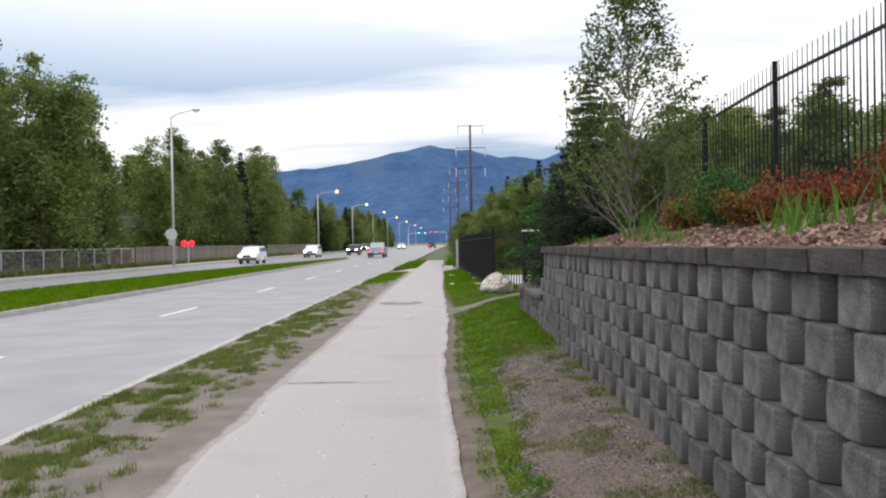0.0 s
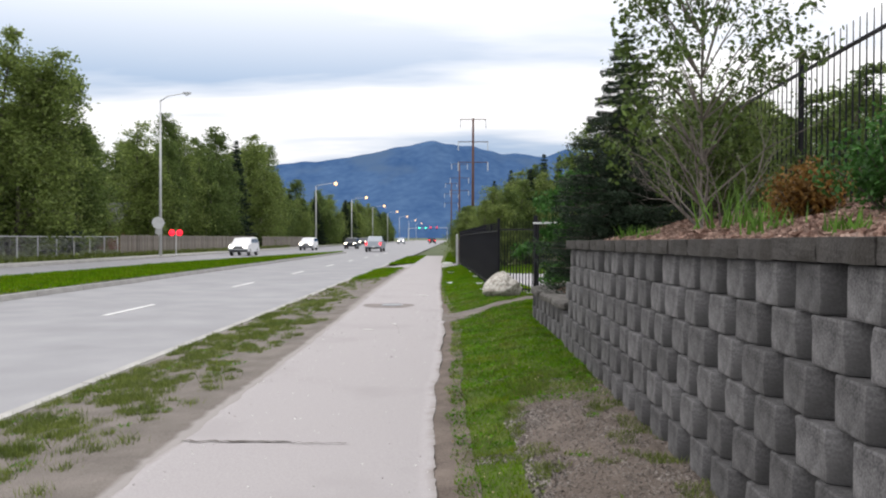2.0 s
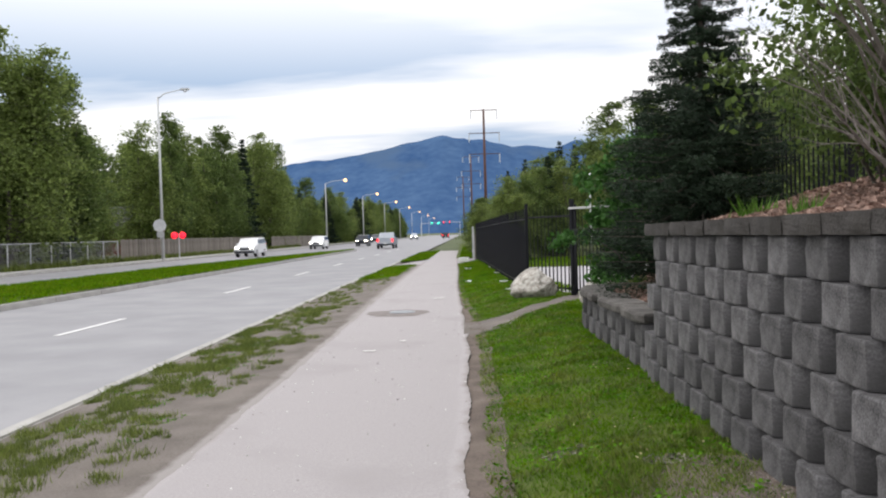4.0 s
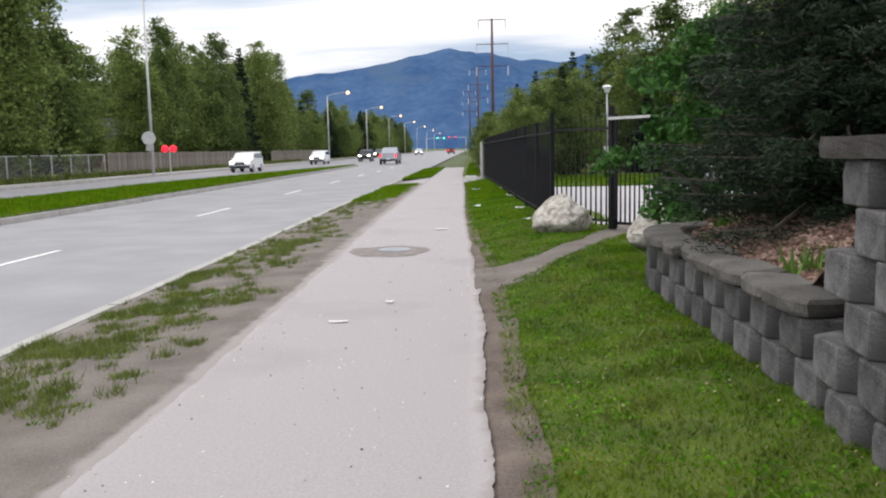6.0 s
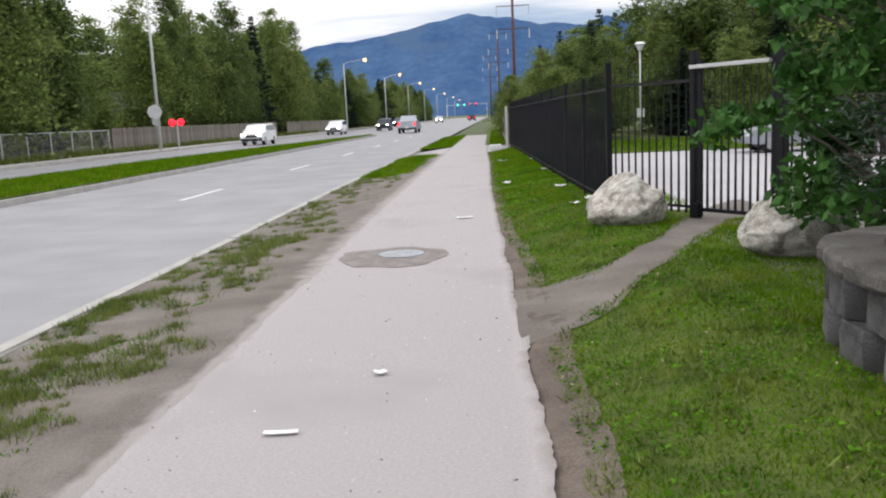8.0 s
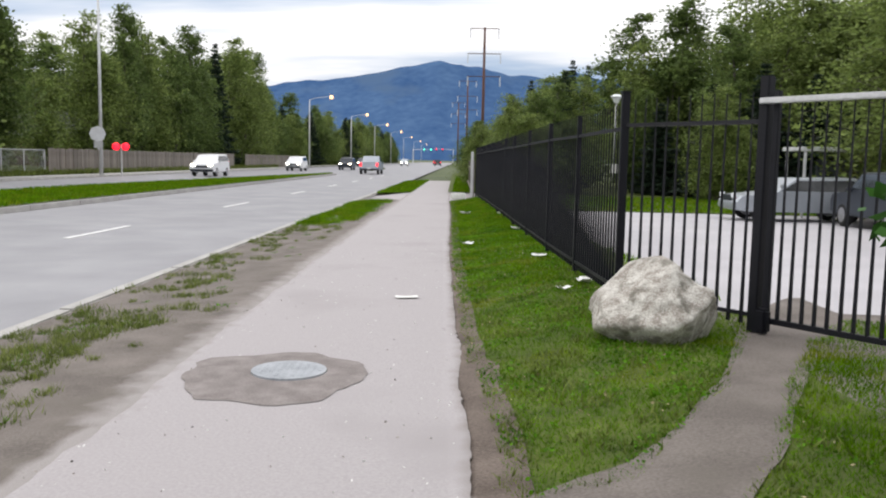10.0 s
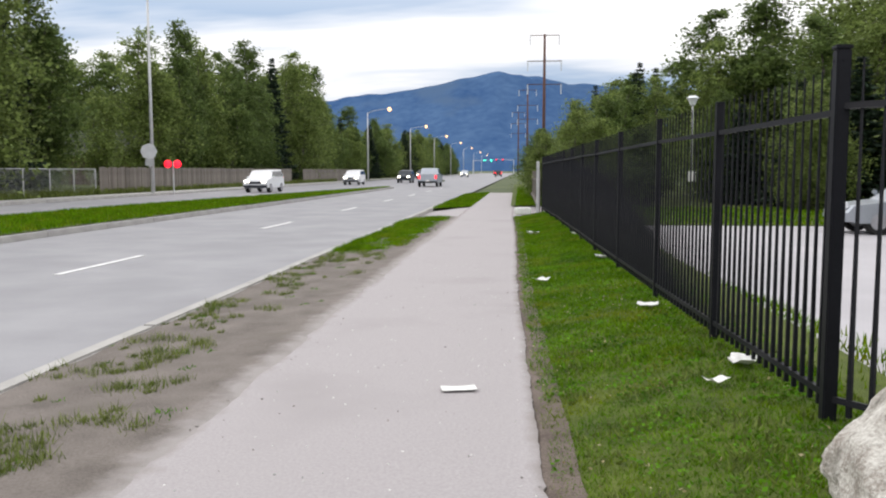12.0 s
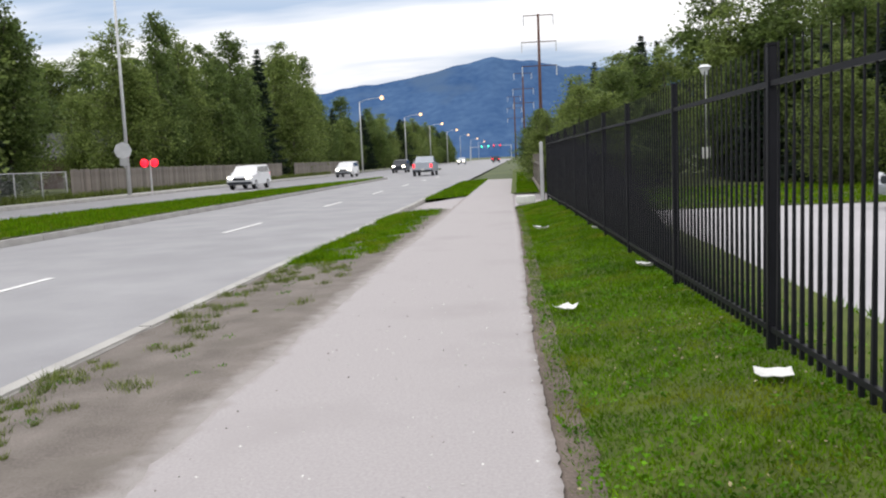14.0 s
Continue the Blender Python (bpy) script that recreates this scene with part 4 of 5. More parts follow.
def blades(rng, x, y, z, h, w, lean=0.5):
    """Three-sided grass blades rooted at x, y, z."""
    n = len(x)
    a = rng.uniform(0, 2 * np.pi, n)
    t = rng.uniform(0, 2 * np.pi, n)
    l = rng.uniform(0, 1, n) * lean * h
    dx, dy = np.cos(a) * w, np.sin(a) * w
    base = np.stack([x, y, z], 1)
    side = np.stack([dx, dy, np.zeros(n)], 1)
    tip = base + np.stack([np.cos(t) * l, np.sin(t) * l, h], 1)
    return np.stack([base - side, base + side, tip], 1)


def build_lily(at, h, spread, count, seed, label):
    rng = np.random.default_rng(seed)
    plant = thing("leafy_plant", at, label, "plant")
    x, y = rng.normal(size=count) * spread * 0.35, rng.normal(size=count) * spread * 0.35
    quads_ob("foliage", blades(rng, x, y, np.full(count, -0.02), h * rng.uniform(0.5, 1.1, count), np.full(count, 0.014), 0.7), M["leaf_lily"], plant, 3)


# bank planting
build_spruce("spruce_tree", (2.55, 18.6, bed_z(2.55, 18.6)), 3.9, 3.0, 11, M["needle"], "dark green spruce with drooping branches on the mulch bed", 32, 13, 1000, 0.0125, 0.06, long=5.0)
build_broadleaf("birch_tree", (2.22, 13.4, bed_z(2.22, 13.4)), 3.4, 2.2, 0.6, 21, M["leaf_birch"], M["birch_bark"], 190, 36, 0.040, "slender young birch with small dull green leaves", 0.016, 0.5)
build_shrub("shrub", (2.75, 14.6, bed_z(2.75, 14.6)), (1.5, 1.6, 1.75), 61, M["leaf_deep"], 9000, 0.034, "tall dull green shrub behind the bare bush", "shrubs on the bank")
build_broadleaf("leafy_bush", (2.3, 21.1, gate_z(2.3, 21.1)), 2.6, 2.0, 0.35, 31, M["leaf_bush"], M["bark"], 150, 70, 0.058, "dense broad-leaved green bush at the gate", 0.05, 0.7)
build_bare_bush((2.25, 13.0, bed_z(2.25, 13.0)), 1.05, 1.1, 5, "leafless grey-brown twiggy bush on the bank")
for i, (x, y, s, c, lab) in enumerate([
        (2.75, 8.9, (1.0, 1.0, 0.42), "leaf_red", "low rust-red barberry shrub in front of the fence"),
        (2.95, 7.5, (1.1, 1.1, 0.5), "leaf_red", "low rust-red barberry shrub in front of the fence"),
        (2.9, 6.0, (1.1, 1.1, 0.5), "leaf_red", "rust-red barberry shrub beside the fence"),
        (2.45, 11.6, (0.7, 0.8, 0.5), "leaf_orange", "small orange-brown shrub on the mulch"),
        (2.5, 10.3, (0.9, 0.9, 0.62), "leaf_bush", "rounded green shrub on the mulch bank"),
        (2.6, 9.7, (0.8, 0.8, 0.45), "leaf_orange", "small orange-green shrub on the mulch")]):
    build_shrub("shrub", (x, y, bed_z(x, y)), s, 50 + i, M[c], 4200, 0.024, lab, "shrubs on the bank")
for i, (x, y, h) in enumerate([(2.15, 7.4, 0.3), (2.3, 8.1, 0.32), (2.25, 12.2, 0.45), (2.0, 11.0, 0.22), (1.75, 9.3, 0.15), (1.8, 14.6, 0.18), (1.75, 13.6, 0.16), (1.75, 17.0, 0.2), (1.9, 19.4, 0.2), (2.4, 6.6, 0.4)]):
    build_lily((x, y, bed_z(x, y)), h, h * 1.2, 48, 70 + i, "tuft of bright green strap leaves on the mulch")

# tree belts: a few grown once, then copied
def belt():
    proto = [build_feathery("birch_tree", (0, -300, 0), 14.0, w, 0.08, 200 + i, M["leaf_far"] if i % 2 else M["leaf_deep"], M["bark"], 330, 105, 0.145,
                            "tall dark green birch in the roadside tree belt", "roadside tree belt")
             for i, w in enumerate([7.0, 8.4, 6.2, 9.4])]
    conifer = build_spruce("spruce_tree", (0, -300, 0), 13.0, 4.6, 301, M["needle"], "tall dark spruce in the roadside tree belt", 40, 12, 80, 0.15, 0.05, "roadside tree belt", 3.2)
    rng = random.Random(4)
    spots = []
    for y in np.arange(32, 72, 3.7):
        spots.append((-31 + rng.uniform(-1.5, 1.5), y, 14.6 + rng.uniform(-2.5, 1.6)))
        spots.append((-37 + rng.uniform(-1.5, 1.5), y + 2, 17 + rng.uniform(-2, 1.5)))
    spots += [(-31, 73, 15), (-33, 70, 16), (-33, 77, 11.5), (-41, 77, 11), (-44, 82, 10.5), (-47, 87, 10), (-50, 92, 10.5), (-54, 97, 10), (-44, 94, 9.0), (-40, 99, 9.5), (-52, 124, 15), (-47, 127, 15.5), (-57, 121, 14.5), (-42, 125, 15), (-62, 118, 14), (-37, 130, 14), (-54, 129, 17), (-60, 126, 16), (-66, 122, 16), (-49, 131, 16)]
    for y in np.arange(90, 160, 4.2):
        spots.append((-31 + rng.uniform(-1, 1), y, 14.8 + rng.uniform(-3.0, 2.6)))
        if y > 104:
            spots.append((-37 + rng.uniform(-1, 1), y + 2.5, 14.5 + rng.uniform(-2, 1.5)))
    for y in np.arange(160, 400, 4.6):
        spots.append((-31 + rng.uniform(-2, 2) - 0.0 * y, y, 11.0 + rng.uniform(-2.5, 2.5)))
    for y in np.arange(40, 330, 7.5):
        spots.append((-52 + rng.uniform(-3, 3) - (8 if y > 76 and y < 110 else 0), y, 8.0 + rng.uniform(-1.0, 1.2)))
    for i, (x, y, h) in enumerate(spots):
        src = conifer if (i % 17 == 3 or (y > 150 and i % 3 == 0)) else proto[rng.randrange(4)]
        s = h / (13.0 if src is conifer else 14.0)
        ob = copy_thing(src, pose(x, y, -0.15, 0, 0, rng.uniform(0, 360)))
        wide = (1.9 if x < -48 else 1.5 if y > 158 else 1.12) * rng.uniform(0.9, 1.15)
        ob.scale = (s * wide, s * wide, s)
    # the wood behind the car park and the thicket past the fence
    wood = [(10.4, 70, 6.5), (11.5, 74, 10.2), (13.8, 73, 12.6), (18.5, 72, 13.4), (23, 70, 13.0), (28, 68, 13.5), (33, 64, 13), (38, 60, 13), (16, 80, 13), (21, 82, 13),
            (12, 60, 6.0), (29, 58, 12), (43, 52, 13), (25, 78, 14), (14, 46, 9.0), (17, 40, 9.5), (20, 34, 9.5), (13, 36, 7.5), (24, 44, 11), (22, 26, 9), (10.5, 17, 2.5), (11.2, 13.5, 2.3), (10.4, 10, 2.4), (11.3, 6, 2.5), (8.8, 15, 2.2), (9.0, 11.5, 2.1), (8.6, 8, 2.2),
            (14, 66, 10), (12.5, 80, 13), (17.5, 66, 10.5), (22, 66, 12), (26.5, 64, 11.5), (31, 60, 12), (35.5, 56, 11.5), (40, 54, 12), (19, 77, 14)]
    for x, y, h in wood:
        src = proto[rng.randrange(4)]
        s = h / 14.6
        near = x < 11.8 and y < 19
        ob = copy_thing(src, pose(x, y, bed_z(x, y) - 0.05 if near else -0.4, 0, 0, rng.uniform(0, 360)))
        wide = s * (2.0 if near else 1.55)
        ob.scale = (wide, wide, s)
        tagged(ob, "green birch in the wood behind the car park", group="wood behind the car park")
    for x, y, h, w in [(1.8, 58, 4.2, 1.7), (3.2, 60, 5.0, 1.6), (4.8, 63, 5.8, 1.5), (6.4, 67, 6.6, 1.4), (0.9, 66, 3.8, 1.7), (3.0, 72, 6.0, 1.6), (5.5, 78, 7.6, 1.5), (7.5, 84, 8.6, 1.5), (1.0, 80, 4.6, 1.7),
                       (1.5, 95, 5.2, 1.7), (4.5, 98, 7.5, 1.6), (2.0, 115, 6, 1.7), (2.5, 140, 7, 1.7), (2.8, 180, 8, 1.7), (3, 240, 9, 1.7)]:
        src = proto[rng.randrange(4)]
        s = h / 14.0
        ob = copy_thing(src, pose(x, y, -0.3, 0, 0, rng.uniform(0, 360)))
        ob.scale = (s * w, s * w, s)
        tagged(ob, "dark rounded thicket tree past the fence", group="thicket past the fence")
    for x, y, h in [(5.3, 66, 6.8), (9.0, 92, 10.5), (6.2, 100, 9.5), (11.5, 100, 11), (4.8, 110, 9)]:
        s = h / 13.0
        ob = copy_thing(conifer, pose(x, y, -0.35, 0, 0, rng.uniform(0, 360)))
        ob.scale = (s, s, s)
        tagged(ob, "dark pointed spruce past the fence", group="thicket past the fence")
    # dark spruces added in place of the shade under the wood's canopy
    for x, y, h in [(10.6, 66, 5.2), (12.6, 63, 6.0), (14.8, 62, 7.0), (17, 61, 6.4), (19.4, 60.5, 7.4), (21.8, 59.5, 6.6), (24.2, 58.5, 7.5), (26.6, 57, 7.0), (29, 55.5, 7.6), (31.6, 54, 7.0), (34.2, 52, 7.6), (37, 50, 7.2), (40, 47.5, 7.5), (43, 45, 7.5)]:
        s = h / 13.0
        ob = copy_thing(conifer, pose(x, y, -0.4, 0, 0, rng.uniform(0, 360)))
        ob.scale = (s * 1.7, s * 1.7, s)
        tagged(ob, "dark spruce added for the shade under the wood behind the car park", group="wood behind the car park")
    for ob in (*proto, conifer):
        for o in (*ob.children_recursive, ob):
            bpy.data.objects.remove(o)


belt()


# ---------------------------------------------------------------- far things
def build_mountain():
    ridge = interp([(-2600, 200), (-1700, 260), (-1200, 290), (-867, 326), (-805, 341), (-640, 352), (-493, 371), (-350, 398), (-230, 425), (-95, 448), (0, 432), (30, 418), (90, 426), (160, 405),
                    (220, 388), (348, 386), (430, 372), (524, 412), (620, 380), (900, 330), (1500, 300), (2600, 200)])
    verts, faces = [], []
    xs = np.linspace(-2600, 2600, 261)
    rows = 26
    for j in range(rows):
        t = j / (rows - 1)
        for x in xs:
            top = 1.045 * ridge(x) + 9 * noise.noise(Vector((x * 0.012, 0, 0))) + 4 * noise.noise(Vector((x * 0.05, 0, 2)))
            gully = noise.noise(Vector((x * 0.006 + t * 0.8, t * 2.2, 5))) * 55 * math.sin(math.pi * t) + noise.noise(Vector((x * 0.02, t * 5, 8))) * 22 * math.sin(math.pi * t)
            verts.append((x * 1.025, 4100 - 900 * (1 - t) + 0.6 * gully, -10 + (top + 10) * t ** 1.15 + 0.5 * gully * (1 - t)))
    w = len(xs)
    for j in range(rows - 1):
        for i in range(w - 1):
            faces.append((j * w + i, j * w + i + 1, (j + 1) * w + i + 1, (j + 1) * w + i))
    tagged(mesh_ob("backdrop_mountain", verts, faces, M["mountain"], smooth=True), "mountain range at the horizon with haze blue put into its colour", "mountain", kind="structure")


build_mountain()


def street_lamp(at, h, arm, lit, label):
    lamp = thing("street_lamp", at, label, "street lamp", "street lamps")
    v, f = tube([(0, 0, -0.2), (0, 0, h * 0.5), (0, 0, h)], [0.13, 0.10, 0.07], 10)
    mesh_ob("pole", v, f, M["galvanised"], lamp, True)
    v, f = tube([(0, 0, h - 0.1), (arm * 0.3, 0, h + 0.28), (arm, 0, h + 0.55)], [0.05, 0.04, 0.035], 6)
    mesh_ob("arm", v, f, M["galvanised"], lamp, True)
    head = part("lamp_head", box_bm((0.7, 0.3, 0.16), (arm + 0.3, 0, h + 0.56), 0.05), M["galvanised"], lamp)
    bm = bmesh.new()
    bmesh.ops.create_uvsphere(bm, u_segments=12, v_segments=8, radius=0.3 if lit else 0.14)
    part("lens", bm, M["lamp_lit"] if lit else M["lamp_white"], head).matrix_basis = pose(arm + 0.3, 0, h + 0.46)
    return lamp


street_lamp((-24.4, 75.3, -0.12), 12.9, 1.9, False, "tall grey steel street lamp with a traffic sign, unlit")
for i, y in enumerate((156, 209, 262, 320, 388, 470, 560)):
    street_lamp((-24.6, y, -0.12), 10.7, 3.2, True, "tall grey steel street lamp, lit warm")


def stop_sign():
    sign = thing("road_sign", (-24.5, 75.05, -0.12), "back of a grey metal octagonal road sign on the lamp post", "road sign")
    bm = bmesh.new()
    bmesh.ops.create_cone(bm, cap_ends=True, segments=8, radius1=0.52, radius2=0.52, depth=0.02)
    part("plate", bm, M["galvanised"], sign).matrix_basis = pose(0, -0.02, 2.75, 90, 0, 22.5)
    part("lower_plate", box_bm((0.6, 0.02, 0.45), (0.05, -0.02, 2.05), 0.005), M["galvanised"], sign)
    part("bracket", box_bm((0.08, 0.12, 1.2), (0.0, 0.06, 2.3), 0.01), M["galvanised"], sign)
    post = thing("signal_post", (-23.5, 76.5, -0.12), "short post with a pair of glowing red signal lamps", "signal")
    v, f = tube([(0, 0, -0.1), (0, 0, 2.1)], [0.05, 0.05], 8)
    mesh_ob("post", v, f, M["galvanised"], post)
    for x in (-0.33, 0.33):
        house = part("housing", box_bm((0.5, 0.2, 0.5), (x, 0, 1.95), 0.05), M["black_metal"], post)
        bm = bmesh.new()
        bmesh.ops.create_uvsphere(bm, u_segments=12, v_segments=8, radius=0.26)
        part("lens", bm, M["signal_red"], house, "glowing red lens").matrix_basis = pose(x, -0.1, 1.95) @ Matrix.Diagonal((1, 0.5, 1, 1))


stop_sign()


def traffic_signal(at, arm, lens_mat, label):
    sig = thing("traffic_signal", at, label, "traffic signal", "traffic signals at the far crossing")
    v, f = tube([(0, 0, -0.3), (0, 0, 6.6)], [0.16, 0.12], 8)
    mesh_ob("pole", v, f, M["galvanised"], sig)
    v, f = tube([(0, 0, 6.3), (arm, 0, 6.7)], [0.10, 0.06], 6)
    mesh_ob("mast_arm", v, f, M["galvanised"], sig)
    for k in (0.6, 0.95):
        head = part("signal_head", box_bm((0.5, 0.35, 1.3), (arm * k, 0, 6.2), 0.04), M["black_metal"], sig)
        bm = bmesh.new()
        bmesh.ops.create_uvsphere(bm, u_segments=12, v_segments=8, radius=0.3)
        part("lens", bm, lens_mat, head).matrix_basis = pose(arm * k, -0.2, 6.5)


traffic_signal((-3.2, 400, -0.2), -8.0, M["signal_red"], "far traffic signal mast with red lamps lit")
traffic_signal((-22.5, 425, -0.2), 9.0, M["signal_green"], "far traffic signal mast with green lamps lit")


def power_pole(at, h, label):
    pole = thing("power_pole", at, label, "power pole", "power poles")
    v, f = tube([(0, 0, -0.5), (0, 0, h)], [0.34, 0.2], 10)
    mesh_ob("pole", v, f, M["pole_wood"], pole, True)
    for z, w in ((h - 0.2, 5.2), (h - 4.6, 6.0), (h - 8.6, 6.0)):
        bar = part("crossarm", box_bm((w, 0.14, 0.14), (0, 0, z), 0.02), M["pole_wood"], pole)
        for s in (-1, 1):
            v, f = tube([(s * (w / 2 - 0.1), 0, z), (s * (w / 2 - 0.1), 0, z - 1.7)], [0.09, 0.09], 6)
            mesh_ob("insulator", v, f, M["insulator"], bar, label="pale string insulator")
    return pole


power_pole((3.6, 173, -0.4), 25.4, "tall brown timber power pole with three crossarms")
power_pole((1.6, 274, -0.4), 25.4, "tall brown timber power pole with three crossarms")
power_pole((-1.2, 370, -0.4), 25.4, "distant timber power pole with three crossarms")


# board fence and chain-link on the far side
def board_fence(x, y0, y1, h, label):
    fence = thing("board_fence", (0, 0, 0), label, "fence")
    me = bpy.data.meshes.new("board")
    bm = box_bm((0.03, 0.29, h), (0, 0, h / 2))
    bm.to_mesh(me)
    bm.free()
    me.materials.append(M["fence_wood"])
    y = y0
    while y < y1:
        add_piece("board", me, fence, pose(x + random.uniform(-0.02, 0.02), y, -0.15 + random.uniform(-0.04, 0.03)))
        y += 0.30
    for z in (0.35, h - 0.35):
        part("rail", box_bm((0.06, y1 - y0, 0.09), (x - 0.06, (y0 + y1) / 2, z - 0.1)), M["fence_wood"], fence)


board_fence(-26.8, 73, 118, 1.75, "weathered grey timber board fence in front of the trees")
board_fence(-26.9, 124, 165, 1.75, "weathered timber board fence further along the road")


def chain_fence():
    fence = thing("chain_link_fence", (0, 0, 0), "grey chain-link fence with steel posts before the trees", "fence")
    for y in np.arange(36, 73, 2.6):
        v, f = tube([(-26.8, y, -0.2), (-26.8, y, 1.5)], [0.035, 0.035], 6)
        mesh_ob("post", v, f, M["galvanised"], fence)
    v, f = tube([(-26.8, 36, 1.48), (-26.8, 72.4, 1.48)], [0.025, 0.025], 5)
    mesh_ob("top_rail", v, f, M["galvanised"], fence)
    pieces = []
    for y in np.arange(34.6, 72.4, 0.22):
        pieces.append(tube([(-26.8, y, -0.1), (-26.8, min(72.4, y + 1.55), 1.45)], [0.005, 0.005], 3, False))
        pieces.append(tube([(-26.8, y + 1.55, -0.1), (-26.8, max(36, y), 1.45)], [0.005, 0.005], 3, False))
    v, f = merge(pieces)
    tagged(mesh_ob("wire_mesh", v, f, M["galvanised"], fence), kind="stuff")


chain_fence()


def far_house():
    at = (-46, 113, -0.2)
    house = thing("house", at, "dark brown house with a grey gabled roof among the trees", "house")
    wall = part("wall", box_bm((9, 8, 3.4), (0, 0, 1.7), 0.02), M["siding"], house)
    part("porch_wall", box_bm((3.0, 0.25, 2.2), (4.2, -4.4, 1.1), 0.02), M["red_wood"], house, "rust-red timber porch wall")
    verts = [(-5.2, -5, 3.3), (5.2, -5, 3.3), (5.2, 5, 3.3), (-5.2, 5, 3.3), (-5.2, 0, 6.0), (5.2, 0, 6.0), (-5.2, -5, 3.1), (5.2, -5, 3.1), (5.2, 5, 3.1), (-5.2, 5, 3.1)]
    faces = [(0, 1, 5, 4), (2, 3, 4, 5), (3, 0, 4), (1, 2, 5), (0, 6, 7, 1), (1, 7, 8, 2), (2, 8, 9, 3), (3, 9, 6, 0), (6, 9, 8, 7)]
    mesh_ob("roof", verts, faces, M["roof"], house)
    win = part("window", box_bm((1.4, 0.08, 1.1), (1.4, -4.02, 1.9), 0.02), M["lamp_white"], house, "white window frame")
    part("pane", box_bm((1.2, 0.04, 0.9), (1.4, -4.07, 1.9)), M["window_glass"], win)


far_house()


# ---------------------------------------------------------------- vehicles
def profile_body(pts, width, mat, name, parent, inset=0.0, top_in=0.16, belt=1.0):
    """A car shell from a side outline (y forward, z up): two cheeks pulled in above the belt line, joined round."""
    bm = bmesh.new()
    rows = []
    for f in (-1, -0.93, 0.93, 1):
        row = []
        for y, z in pts:
            pull = top_in * max(0.0, z - belt) / 0.7
            edge = 0.0 if abs(f) < 1 else 1.0
            x = f * (width / 2 - pull - inset)
            cy = sum(p[0] for p in pts) / len(pts)
            cz = sum(p[1] for p in pts) / len(pts)
            shrink = 0.035 * edge
            row.append(bm.verts.new((x, y + (cy - y) * shrink, z + (cz - z) * shrink)))
        rows.append(row)
    n = len(pts)
    for a, b in zip(rows, rows[1:]):
        for i in range(n):
            q = (i + 1) % n
            bm.faces.new((a[i], a[q], b[q], b[i]))
    bm.faces.new(rows[0][::-1])
    bm.faces.new(rows[-1])
    bmesh.ops.recalc_face_normals(bm, faces=bm.faces[:])
    return part(name, bm, mat, parent)


OUTLINES = {
    "wagon": ([(2.2, 0.36), (2.27, 0.6), (2.1, 0.80), (1.0, 0.93), (0.35, 1.38), (-1.5, 1.43), (-2.1, 1.0), (-2.22, 0.45), (-1.9, 0.30), (1.9, 0.30)], 1.76, [(0.86, 0.97), (0.33, 1.31), (-1.42, 1.35), (-1.9, 0.98)]),
    "suv": ([(2.25, 0.42), (2.3, 0.75), (2.2, 0.95), (1.15, 1.06), (0.55, 1.62), (-1.9, 1.68), (-2.2, 1.2), (-2.28, 0.5), (-1.9, 0.34), (1.9, 0.34)], 1.82, [(1.0, 1.12), (0.52, 1.55), (-1.8, 1.58), (-2.05, 1.18)]),
    "pickup": ([(2.75, 0.5), (2.78, 0.95), (2.6, 1.12), (1.35, 1.2), (0.7, 1.82), (-0.55, 1.86), (-0.85, 1.3), (-2.85, 1.28), (-2.9, 0.6), (-2.4, 0.42), (2.3, 0.42)], 1.98, [(1.2, 1.24), (0.68, 1.74), (-0.5, 1.77), (-0.7, 1.28)]),
    "van": ([(2.3, 0.38), (2.42, 0.7), (2.3, 0.9), (1.35, 1.12), (0.35, 1.66), (-1.9, 1.70), (-2.3, 1.15), (-2.38, 0.5), (-2.0, 0.32), (2.0, 0.32)], 1.88, [(1.2, 1.17), (0.34, 1.58), (-1.8, 1.61), (-2.1, 1.15)]),
}


